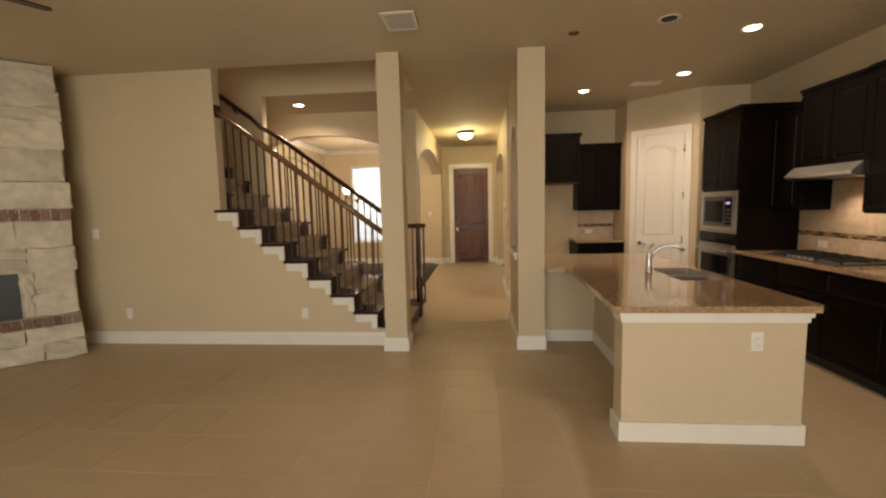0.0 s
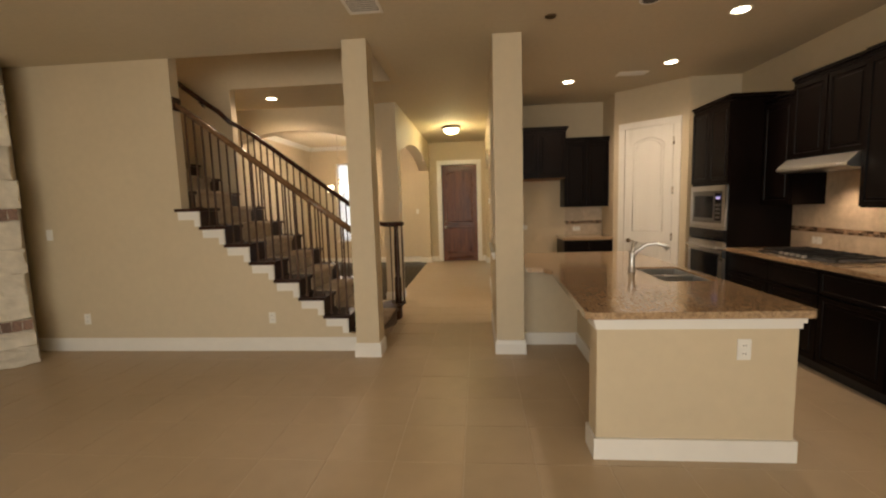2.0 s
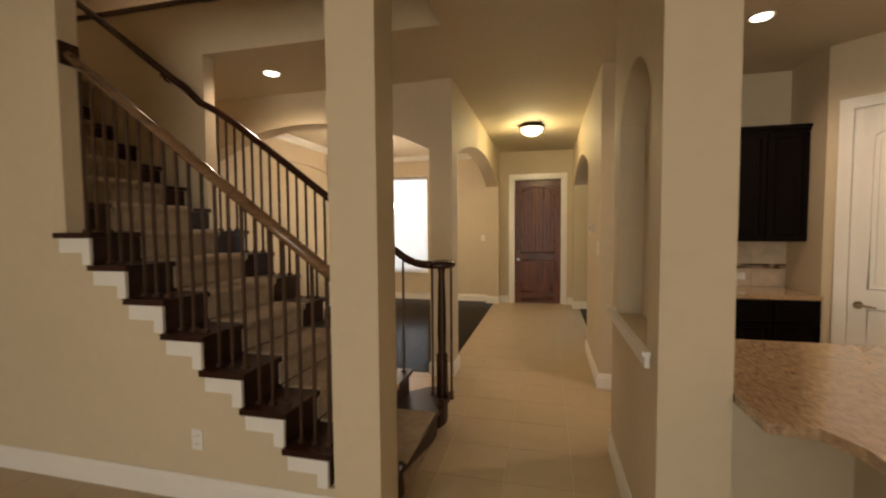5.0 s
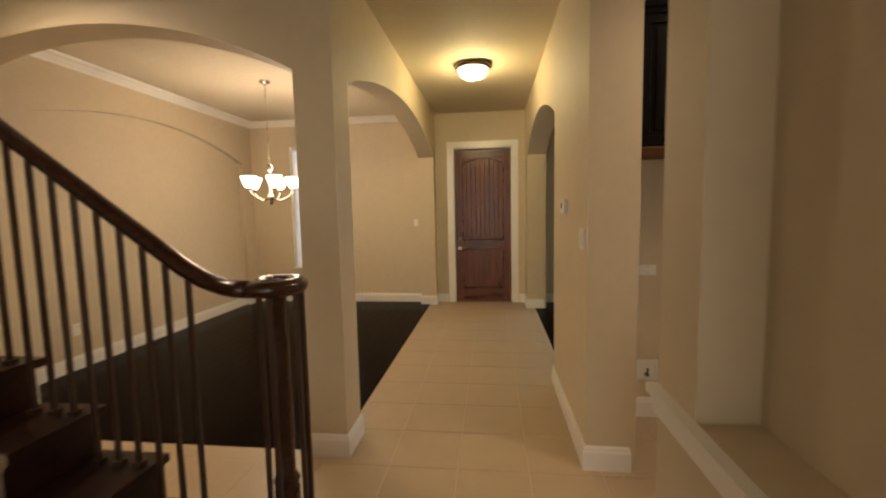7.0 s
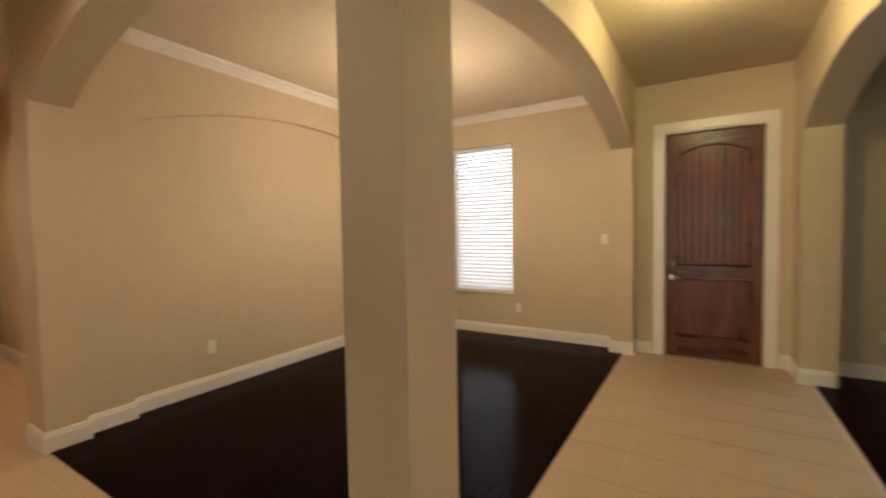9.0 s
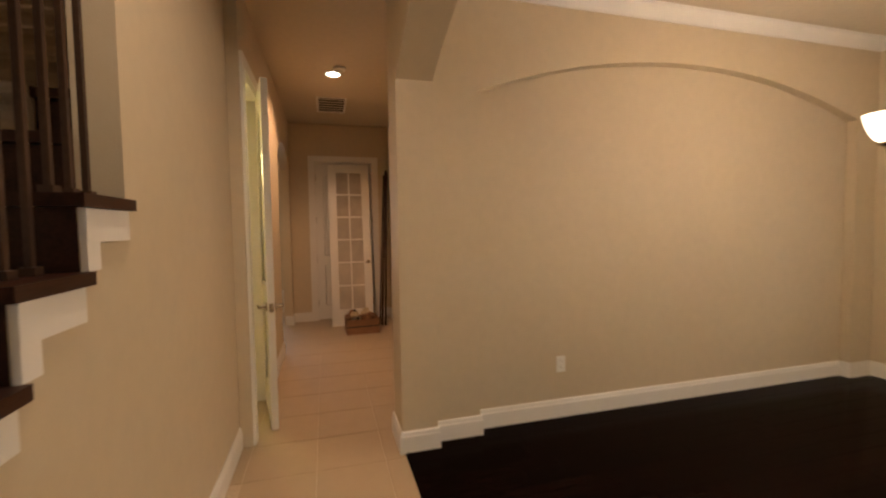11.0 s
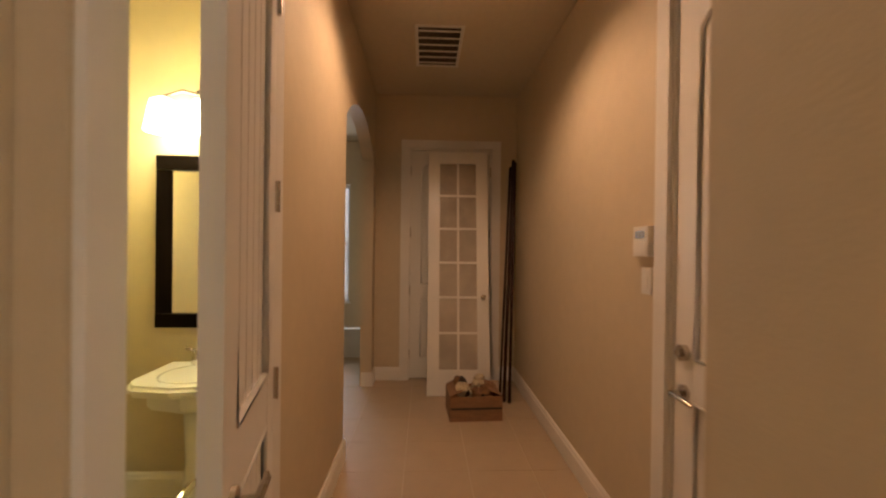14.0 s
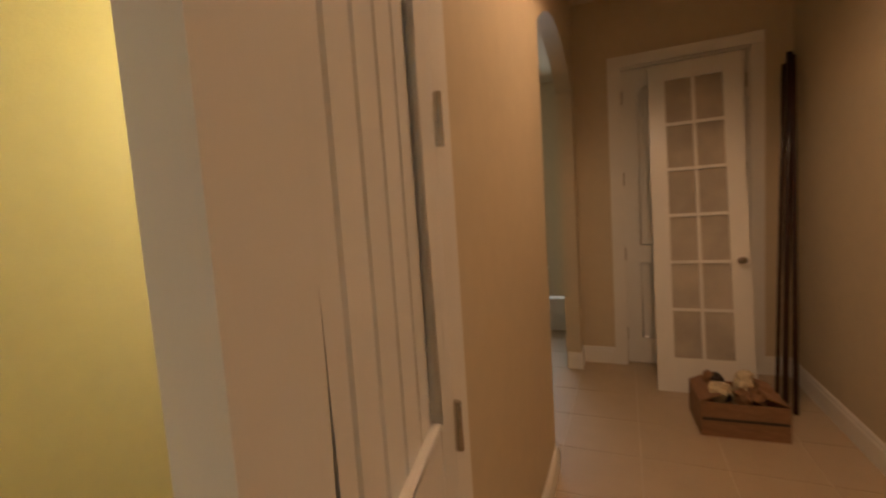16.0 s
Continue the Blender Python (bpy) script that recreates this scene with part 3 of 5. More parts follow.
for x in (-2.50, -3.5):
    bm = bmesh.new()
    tube(bm, [(x, 5.849, rail_z(x) - 0.075), (x, 5.81, rail_z(x) - 0.07), (x, 5.79, rail_z(x) - 0.03)], 0.011, 8)
    lathe(bm, [(0.03, 0.0), (0.03, 0.012)], (x, 5.79, rail_z(x) - 0.045), 10)
    part("bracket", bm, RAILD, rail_n)

# ---------------------------------------------------------------- doors


def door_leaf(name, w, h, mat, label, category="door", planks=False, hinge_right=False, lever=True, bolt=False, handle_z=0.865, glazed=False, hinges=True, both=True, turn_handle=1):
    """A two-panel leaf with an arched upper panel. Local x runs from the hinge edge to the latch edge, y is its thickness, z up."""
    d = thing(name, label, category)
    th, s = 0.046, 0.115
    rail = ALDERH if mat == ALDER else mat
    part("stile", boxes((0, s, 0, th, 0, h)), mat, d, bevel=0.003)
    part("stile", boxes((w - s, w, 0, th, 0, h)), mat, d, bevel=0.003)
    part("bottom_rail", boxes((s + 0.0005, w - s - 0.0005, 0.001, th - 0.001, 0, 0.22)), rail, d, bevel=0.003)
    part("lock_rail", boxes((s + 0.0005, w - s - 0.0005, 0.001, th - 0.001, 0.84, 1.0)), rail, d, bevel=0.003)
    bm = bmesh.new()
    sp = h - 0.24
    prism(bm, [(s + 0.0005, h), (s + 0.0005, sp)] + segment_arch(s + 0.0005, w - s - 0.0005, sp, sp + 0.10)[1:-1] + [(w - s - 0.0005, sp), (w - s - 0.0005, h)], "y", 0.001, th - 0.001)
    part("top_rail", bm, rail, d)
    for z0, z1, arched in ((0.22, 0.84, False), (1.0, sp, True)):
        if planks:
            n = max(3, round((w - 2 * s) / 0.076))
            pw = (w - 2 * s) / n
            for i in range(n):
                top = z1 + (0.10 if arched else 0)
                xa, xb = s + i * pw, s + (i + 1) * pw
                if arched:
                    f = lambda q: sp + 0.10 * (1 - ((q - w / 2) / (w / 2 - s)) ** 2) + 0.004
                    bm = bmesh.new()
                    prism(bm, [(xa + 0.002, z0 - 0.005), (xb - 0.002, z0 - 0.005), (xb - 0.002, f(xb - 0.002)), ((xa + xb) / 2, f((xa + xb) / 2)), (xa + 0.002, f(xa + 0.002))], "y", 0.015, th - 0.015)
                else:
                    bm = boxes((xa + 0.002, xb - 0.002, 0.015, th - 0.015, z0 - 0.005, z1 + 0.005))
                part("plank", bm, mat, d, bevel=0.005)
            edge = [(s, z0), (w - s, z0), (w - s, z1)] + (list(reversed(segment_arch(s, w - s, sp, sp + 0.10, 14)))[1:-1] if arched else []) + [(s, z1), (s, z0)]
            bm = bmesh.new()
            for y in (0.007, th - 0.007):
                tube(bm, [(q, y, z) for q, z in edge], 0.011, 8)
            part("moulding", bm, ALDERH if mat == ALDER else mat, d, smooth=True)
            part("panel_core", boxes((s - 0.01, w - s + 0.01, 0.021, th - 0.021, z0 - 0.01, z1 + (0.11 if arched else 0.01))), mat, d)
        else:
            part("panel_core", boxes((s - 0.01, w - s + 0.01, 0.014, th - 0.014, z0 - 0.01, z1 + (0.11 if arched else 0.01))), mat, d)
            bm = bmesh.new()
            g = 0.035
            if arched:
                prism(bm, [(s + g, z0 + g), (w - s - g, z0 + g), (w - s - g, z1 - g)] + list(reversed(segment_arch(s + g, w - s - g, z1 - g, z1 + 0.10 - g)))[1:-1] + [(s + g, z1 - g)], "y", 0.006, th - 0.006)
            else:
                box(bm, s + g, w - s - g, 0.006, th - 0.006, z0 + g, z1 - g)
            part("raised_panel", bm, mat, d, bevel=0.006)
            edge = [(s, z0), (w - s, z0), (w - s, z1)] + (list(reversed(segment_arch(s, w - s, sp, sp + 0.10, 14)))[1:-1] if arched else []) + [(s, z1), (s, z0)]
            bm = bmesh.new()
            for y in (0.004, th - 0.004):
                tube(bm, [(q, y, z) for q, z in edge], 0.009, 8)
            part("moulding", bm, mat, d, smooth=True)
    if hinges:
        for z in (0.25, h * 0.385, h * 0.64, h - 0.22):
            bm = boxes((-0.018, 0.004, -0.006 if turn_handle > 0 else th - 0.002, 0.002 if turn_handle > 0 else th + 0.006, z - 0.05, z + 0.05))
            y = -0.008 if turn_handle > 0 else th + 0.008
            tube(bm, [(-0.004, y, z - 0.052), (-0.004, y, z + 0.052)], 0.0075, 8)
            part("hinge", bm, NICKEL, d, "satin metal hinge")
    for side in ((-1, 1) if both else (-1,)):
        y = 0 if side < 0 else th
        if lever:
            bm = bmesh.new()
            tube(bm, [(w - 0.065, y + side * 0.012, handle_z), (w - 0.065, y + side * 0.055, handle_z)], 0.011, 10)
            tube(bm, [(w - 0.060, y + side * 0.052, handle_z), (w - 0.10, y + side * 0.056, handle_z + 0.004), (w - 0.15, y + side * 0.056, handle_z - 0.002), (w - 0.180, y + side * 0.050, handle_z - 0.006)], [0.011, 0.010, 0.009, 0.007], 10)
            lever_ob = part("lever_handle", bm, NICKEL, d, "satin nickel lever handle")
            bm = bmesh.new()
            tube(bm, [(w - 0.065, y, handle_z), (w - 0.065, y + side * 0.012, handle_z)], 0.031, 16)
            part("rose", bm, NICKEL, lever_ob)
        if bolt:
            bm = bmesh.new()
            tube(bm, [(w - 0.065, y, handle_z + 0.15), (w - 0.065, y + side * 0.022, handle_z + 0.15)], 0.030, 16)
            tube(bm, [(w - 0.065, y + side * 0.022, handle_z + 0.15), (w - 0.065, y + side * 0.036, handle_z + 0.15)], 0.014, 12)
            part("deadbolt", bm, BRONZE if mat == ALDER else NICKEL, d, "round deadbolt")
    part("latch_plate", boxes((w - 0.001, w + 0.0015, 0.009, th - 0.009, handle_z - 0.03, handle_z + 0.03)), NICKEL, d, "metal latch plate")
    return d


def casing(name, w, h, place, turn, width=0.085, depth=0.02, jamb=0.12, label="white painted door casing"):
    """Trim round an opening of width w, on the face y = 0 with the room at negative y, and a lined jamb behind."""
    c = setting(thing(name, label, "door frame", place, turn), label, "door frame")
    for nm, b in (("side_casing", (-width, 0.004, -depth, -0.001, 0, h)), ("side_casing", (w - 0.004, w + width, -depth, -0.001, 0, h)), ("head_casing", (-width, w + width, -depth - 0.002, -0.001, h + 0.0005, h + width)),
                  ("jamb", (0, 0.016, -0.0005, jamb, 0, h)), ("jamb", (w - 0.016, w, -0.0005, jamb, 0, h)), ("head_jamb", (0.0165, w - 0.0165, -0.0005, jamb, h - 0.016, h))):
        part(nm, boxes(b), WHITE, c, bevel=0.004, seg=2)
    return c


# front door
casing("door_frame_1", 0.92, 2.46, (0.05, 11.32, 0), 0, 0.095, jamb=0.13)
fd = door_leaf("front_door", 0.88, 2.435, ALDER, "knotty dark brown alder front door with arched plank panel, closed", planks=True, bolt=True, both=False, hinges=False)
fd.matrix_world = Matrix.Translation((0.95, 11.395, 0.006)) @ Matrix.Scale(-1, 4, (1, 0, 0))
block("door_sill", (0.05, 0.97, 11.33, 11.5, 0.0, 0.006), mat=BRONZE, label="dark metal threshold under the front door", category="threshold")
# unseen slab added to close off the front door from outside
block("door_backing", (-0.3, 1.3, 11.51, 11.56, 0, 2.6), mat=ALDER, label="unseen dark backing added outside the front door", category="wall")
# pantry door in the angled wall
px, py = 2.97, 7.04
ang = math.degrees(math.atan2(6.36 - 7.04, 3.70 - 2.97))
dx, dy = math.cos(radians(ang)), math.sin(radians(ang))
nx, ny = dy, -dx
base_m = Matrix.Translation((px + dx * 0.165 + nx * 0.0, py + dy * 0.165 + ny * 0.0, 0)) @ Matrix.Rotation(radians(ang), 4, "Z")
cs = casing("door_frame_2", 0.66, 2.45, (0, 0, 0), 0, 0.085, jamb=0.0)
cs.matrix_world = base_m
pd = door_leaf("pantry_door", 0.64, 2.435, DOORW, "white two-panel pantry door with arched top, closed", both=False, hinges=True)
pd.matrix_world = base_m @ Matrix.Translation((0.65, -0.016, 0.008)) @ Matrix.Scale(-1, 4, (1, 0, 0))
# powder room door, ajar into the hall
casing("door_frame_3", 0.70, 2.46, (-3.723, LW, 0), 180, 0.085, jamb=0.16)
bd = door_leaf("bathroom_door", 0.615, 2.435, DOORW, "white plank-panelled door standing ajar into the hall", planks=True, turn_handle=-1)
bd.matrix_world = pose(-4.407, LW - 0.020, 0.008, 0, 0, 11.0)
# garage door
casing("door_frame_4", 0.86, 2.46, (-4.607, RW, 0), 0, 0.085, jamb=0.10)
gd = door_leaf("garage_door", 0.82, 2.435, DOORW, "white plank-panelled door to the garage with lever and deadbolt, closed", planks=True, bolt=True, both=False, hinges=False)
gd.matrix_world = Matrix.Translation((-3.765, RW + 0.012, 0.008)) @ Matrix.Scale(-1, 4, (1, 0, 0))
# closet double door at the hall's end
casing("door_frame_5", 0.88, 2.44, (EX, 6.395, 0), 90, 0.085, jamb=0.10)
for mirrored in (False, True):
    cd = door_leaf("closet_door", 0.422, 2.415, DOORW, "white narrow two-panel closet door leaf, closed", both=False, lever=False, hinges=True)
    m = Matrix.Translation((EX - 0.03, 6.413, 0.012)) @ Matrix.Rotation(radians(90), 4, "Z")
    if mirrored:
        m = Matrix.Translation((EX - 0.03, 7.257, 0.012)) @ Matrix.Rotation(radians(90), 4, "Z") @ Matrix.Scale(-1, 4, (1, 0, 0))
    cd.matrix_world = m
    tagged(cd, group="closet double door")
# french door leaning on the closet
fr = thing("french_door", "white glazed french door with twelve panes leaning against the closet", "door")
w, h, th = 0.60, 2.43, 0.042
part("stile", boxes((0, 0.115, 0, th, 0, h)), DOORW, fr, bevel=0.003)
part("stile", boxes((w - 0.115, w, 0, th, 0, h)), DOORW, fr, bevel=0.003)
part("bottom_rail", boxes((0.1155, w - 0.1155, 0.001, th - 0.001, 0, 0.24)), DOORW, fr, bevel=0.003)
part("top_rail", boxes((0.1155, w - 0.1155, 0.001, th - 0.001, h - 0.13, h)), DOORW, fr, bevel=0.003)
part("muntin", boxes((w / 2 - 0.011, w / 2 + 0.011, 0.004, th - 0.004, 0.24, h - 0.13)), DOORW, fr, bevel=0.003)
ph = (h - 0.37) / 6
for i in range(6):
    z = 0.24 + i * ph
    if i:
        for x0, x1 in ((0.1155, w / 2 - 0.0115), (w / 2 + 0.0115, w - 0.1155)):
            part("muntin", boxes((x0, x1, 0.0045, th - 0.0045, z - 0.011, z + 0.011)), DOORW, fr, bevel=0.003)
    for x0, x1 in ((0.115, w / 2 - 0.011), (w / 2 + 0.011, w - 0.115)):
        part("pane", boxes((x0, x1, 0.018, 0.024, z, z + ph)), FROST, fr, "pane with protective film")
bm = bmesh.new()
lathe(bm, [(0.026, 0.0), (0.026, 0.006), (0.010, 0.010), (0.010, 0.028), (0.022, 0.034), (0.026, 0.046), (0.018, 0.056)], (0, 0, 0), 14)
turned(bm, Matrix.Translation((w - 0.055, 0, 0.93)) @ Matrix.Rotation(radians(90), 4, "X"))
part("knob", bm, NICKEL, fr)
fr.matrix_world = Matrix.Translation((-6.955, 6.60, 0.002)) @ Matrix.Rotation(radians(90), 4, "Z") @ Matrix.Rotation(radians(-10.0), 4, "X")

# ---------------------------------------------------------------- window


def window(name, x0, x1, y, z0, z1, label, facing=-1, turn=None):
    """A white framed window in a wall along x; the room lies at y * facing."""
    wd = setting(thing(name, label, "window", (x0, y, z0)), label, "window")
    w, h = x1 - x0, z1 - z0
    g = -facing
    for nm, b in (("window_frame", (0, 0.04, 0.10, 0.14, 0, h)), ("window_frame", (w - 0.04, w, 0.10, 0.14, 0, h)), ("window_frame", (0.0405, w - 0.0405, 0.10, 0.14, 0, 0.04)),
                  ("window_frame", (0.0405, w - 0.0405, 0.10, 0.14, h - 0.04, h)), ("meeting_rail", (0.0405, w - 0.0405, 0.10, 0.14, h / 2 - 0.02, h / 2 + 0.02)),
                  ("window_sill", (-0.03, w + 0.03, -0.035, 0.099, -0.022, -0.001))):
        b = (b[0], b[1], *sorted((b[2] * g, b[3] * g)), b[4], b[5])
        part(nm, boxes(b), WHITE, wd, bevel=0.003)
    pane = part("pane", boxes((0.04, w - 0.04, *sorted((0.118 * g, 0.122 * g)), 0.04, h - 0.04)), PANE, wd)
    pane.visible_shadow = False
    bl = thing("window_blind", "white horizontal slat blind, lowered, glowing with daylight", "blind", (x0, y, z0))
    part("head_rail", boxes((0.012, w - 0.012, *sorted((0.025 * g, 0.075 * g)), h - 0.05, h - 0.004)), BLIND, bl, bevel=0.003)
    part("bottom_rail", boxes((0.014, w - 0.014, *sorted((0.028 * g, 0.072 * g)), 0.006, 0.024)), BLIND, bl, bevel=0.003)
    n = int((h - 0.09) / 0.050)
    me = None
    for i in range(n):
        z = 0.045 + (h - 0.10) * i / (n - 1)
        if me is None:
            bm = boxes((0.014, w - 0.014, -0.024, 0.024, -0.0012, 0.0012))
            sl = part("slat", bm, BLIND, bl)
            me = sl.data
        else:
            sl = new("slat", me)
            sl.parent = bl
        sl.matrix_basis = pose(0, 0.05 * g, z, 60 * g, 0, 0)
    for x in (0.16, w - 0.16):
        part("cord", boxes((x - 0.0015, x + 0.0015, *sorted((0.018 * g, 0.021 * g)), 0.02, h - 0.05)), BLIND, bl)
    if turn:
        wd.matrix_world, bl.matrix_world = turn @ wd.matrix_world, turn @ bl.matrix_world
    return wd


window("window_1", -2.655, -1.74, 11.32, 0.588, 2.577, "tall white framed window of the dining room")
window("window_2", 2.405, 3.995, 11.32, 0.603, 2.577, "white framed window added out of view in the study")
window("window_3", 0.005, 0.915, 0.0, 0.553, 2.347, "white framed window of the side room", turn=pose(-9.5, 4.50, 0, 0, 0, 90))
# bright outdoors beyond the windows
bd_1 = setting(put(boxes((-6.0, 8.0, 13.6, 13.62, -1.0, 5.0)), "backdrop", OUTSIDE), "bright hazy daylight outside the front windows", "backdrop")
bd_2 = setting(put(boxes((-11.2, -11.18, 2.5, 8.0, 0.0, 4.0)), "backdrop", OUTSIDE), "bright hazy daylight outside the side window", "backdrop")

# ---------------------------------------------------------------- kitchen
island = thing("kitchen_island", "tan painted kitchen island base with white trim and baseboard", "island")
part("end_wall", boxes((1.605, 2.665, 2.887, 3.04, 0, 0.843)), PAINT, island)
part("side_wall", boxes((1.955, 2.07, 3.041, 4.99, 0, 0.843), (1.387, 1.954, 4.87, 4.99, 0, 0.843)), PAINT, island)
part("cabinet_body", boxes((2.071, 2.64, 3.041, 3.60, 0.1, 0.843), (2.071, 2.64, 4.30, 5.38, 0.1, 0.843), (2.071, 2.64, 3.60, 4.30, 0.1, 0.60), (2.071, 2.58, 3.041, 5.38, 0, 0.099)), ESPRESSO, island, "espresso cabinets on the kitchen side")
for z0, z1, o in ((0.762, 0.795, 0.010), (0.796, 0.843, 0.022)):
    part("top_moulding", boxes((1.604 - o, 2.666 + o, 2.886 - o, 2.886, z0, z1), (1.604 - o, 1.604, 2.8865, 3.04, z0, z1), (2.666, 2.666 + o, 2.8865, 3.04, z0, z1)), WHITE, island, "white trim under the worktop", bevel=0.003)
part("base_trim", boxes((1.588, 2.682, 2.870, 2.886, 0, 0.125), (1.588, 1.604, 2.8865, 3.055, 0, 0.125), (2.666, 2.682, 2.8865, 3.04, 0, 0.125), (1.938, 1.954, 3.056, 4.869, 0, 0.125), (1.604, 1.938, 3.041, 3.055, 0, 0.125), (1.402, 1.938, 4.854, 4.869, 0, 0.125)), WHITE, island, "white baseboard", bevel=0.004)
bm = bmesh.new()
Z0, Z1 = 0.845, 0.884
prism(bm, [(1.52, 2.81), (1.55, 2.78), (2.28, 2.78), (2.28, 5.45), (1.388, 5.45), (1.388, 4.33), (1.53, 4.31), (1.58, 4.20)], "z", Z0, Z1)
prism(bm, [(2.28, 2.78), (2.665, 2.78), (2.695, 2.81), (2.695, 3.62), (2.28, 3.62)], "z", Z0, Z1)
prism(bm, [(2.28, 4.28), (2.695, 4.28), (2.695, 5.45), (2.28, 5.45)], "z", Z0, Z1)
prism(bm, [(2.635, 3.62), (2.695, 3.62), (2.695, 4.28), (2.635, 4.28)], "z", Z0, Z1)
bmesh.ops.remove_doubles(bm, verts=bm.verts[:], dist=0.0005)
tagged(put(bm, "worktop", GRANITE), "polished brown granite worktop on the island", "worktop")
sink = thing("kitchen_sink", "stainless steel double-bowl sink set into the granite", "sink")
for y0, y1 in ((3.625, 3.94), (3.96, 4.275)):
    bm = boxes((2.285, 2.30, y0, y1, 0.66, 0.87), (2.622, 2.634, y0, y1, 0.66, 0.87), (2.30, 2.622, y0, y0 + 0.012, 0.66, 0.87), (2.30, 2.622, y1 - 0.012, y1, 0.66, 0.87), (2.285, 2.634, y0, y1, 0.645, 0.66))
    lathe(bm, [(0.04, 0), (0.04, 0.004), (0.03, 0.005)], (2.46, (y0 + y1) / 2, 0.66), 14)
    part("bowl", bm, STEEL, sink, bevel=0.004)
tap = thing("kitchen_tap", "chrome single-lever kitchen tap with arched spout", "tap")
bm = bmesh.new()
lathe(bm, [(0.032, 0), (0.032, 0.01), (0.024, 0.02), (0.022, 0.13), (0.026, 0.15), (0.020, 0.17)], (2.20, 4.06, Z1), 16)
part("body", bm, STEEL, tap, smooth=True)
bm = bmesh.new()
tube(bm, [(2.20, 4.06, Z1 + 0.10), (2.23, 4.05, Z1 + 0.17), (2.29, 4.03, Z1 + 0.22), (2.36, 4.01, Z1 + 0.235), (2.42, 3.99, Z1 + 0.22), (2.45, 3.98, Z1 + 0.19)], [0.016, 0.016, 0.015, 0.015, 0.016, 0.018], 12)
part("spout", bm, STEEL, tap, smooth=True)
bm = bmesh.new()
tube(bm, [(2.20, 4.06, Z1 + 0.165), (2.22, 4.09, Z1 + 0.21), (2.26, 4.13, Z1 + 0.235)], [0.012, 0.010, 0.008], 10)
part("lever", bm, STEEL, tap, smooth=True)


def cab_door(parent, u0, u1, z0, z1, plane, axis="x", side=-1, knob=0, mat=None):
    """A raised-panel cabinet door on the plane axis = plane, facing side."""
    mat = mat or ESPRESSO
    f = 0.055
    def b(ua, ub, za, zb, d0, d1):
        lo, hi = sorted((plane + side * d0, plane + side * d1))
        return (lo, hi, ua, ub, za, zb) if axis == "x" else (ua, ub, lo, hi, za, zb)
    bm = boxes(b(u0, u1, z0, z1, 0.001, 0.021))
    bm.faces.ensure_lookup_table()
    out = Vector((side, 0, 0) if axis == "x" else (0, side, 0))
    bm.normal_update()
    bmesh.ops.recalc_face_normals(bm, faces=bm.faces[:])
    face = max(bm.faces, key=lambda q: q.normal.dot(out))
    steps = ((f, -0.010), (0.030, 0.008)) if z1 - z0 > 0.25 else ((0.035, -0.006),)
    for wide, deep in steps:
        bmesh.ops.inset_region(bm, faces=[face], thickness=wide, depth=0)
        bmesh.ops.inset_region(bm, faces=[face], thickness=0.006, depth=deep)
    return part("door" if z1 - z0 > 0.25 else "drawer", bm, mat, parent)


def cabinet(name, label, x0, x1, y0, y1, z0, z1, axis, side, splits, crown=False, toe=False, rows=None):
    c = thing(name, label, "cabinet")
    part("body", boxes((x0, x1, y0, y1, z0 + (0.1 if toe else 0), z1)), ESPRESSO, c)
    if toe:
        a, bb = (0.06, 0) if side < 0 else (0, 0.06)
        part("toe_kick", boxes((x0 + (a if axis == "x" else 0), x1 - (bb if axis == "x" else 0), y0 + (a if axis == "y" else 0), y1 - (bb if axis == "y" else 0), z0, z0 + 0.099)), BLACK, c)
    plane = {("x", -1): x0, ("x", 1): x1, ("y", -1): y0, ("y", 1): y1}[(axis, side)]
    u0, u1 = (y0, y1) if axis == "x" else (x0, x1)
    for za, zb in rows or [(z0 + (0.11 if toe else 0.012), z1 - 0.012)]:
        for i in range(splits):
            ua, ub = u0 + (u1 - u0) * i / splits + 0.006, u0 + (u1 - u0) * (i + 1) / splits - 0.006
            cab_door(c, ua, ub, za, zb, plane, axis, side)
    if crown:
        o = 0.035
        if axis == "x":
            bx = [(x0 - 0.015, x1, y0 - 0.012, y1 + 0.004, z1 + 0.0005, z1 + 0.03), (x0 - o, x1, y0 - 0.03, y1 + 0.004, z1 + 0.0305, z1 + 0.06)]
        else:
            bx = [(x0 - 0.004, x1 + 0.012, y0 - 0.015, y1, z1 + 0.0005, z1 + 0.03), (x0 - 0.004, x1 + 0.028, y0 - o, y1, z1 + 0.0305, z1 + 0.06)]
        part("crown", boxes(*bx), ESPRESSO, c, bevel=0.006)
    return c


EW = 4.318
cabinet("wall_cabinet", "espresso wall cabinet over the range hood", 3.985, EW, 4.13, 4.93, 1.80, 2.50, "x", -1, 2, True)
cabinet("wall_cabinet", "espresso wall cabinet beside the oven tower", 4.0, EW, 4.935, 5.355, 1.37, 2.40, "x", -1, 1, True)
cabinet("wall_cabinet", "espresso wall cabinet beside the range hood", 3.955, EW, 3.06, 4.125, 1.355, 2.50, "x", -1, 2, True)
for i, (ya, yb) in enumerate(((4.70, 5.355), (4.10, 4.698), (3.50, 4.098), (2.90, 3.498), (2.30, 2.898))):
    cabinet("base_cabinet", "espresso base cabinet with drawer under the granite counter", 3.69, EW, ya, yb, 0, 0.874, "x", -1, 1, toe=True, rows=[(0.115, 0.66), (0.675, 0.862)])
tagged(put(boxes((3.655, EW, 2.28, 5.358, 0.876, 0.914)), "worktop", GRANITE, bevel=0.006, seg=2), "polished brown granite worktop along the wall", "worktop")
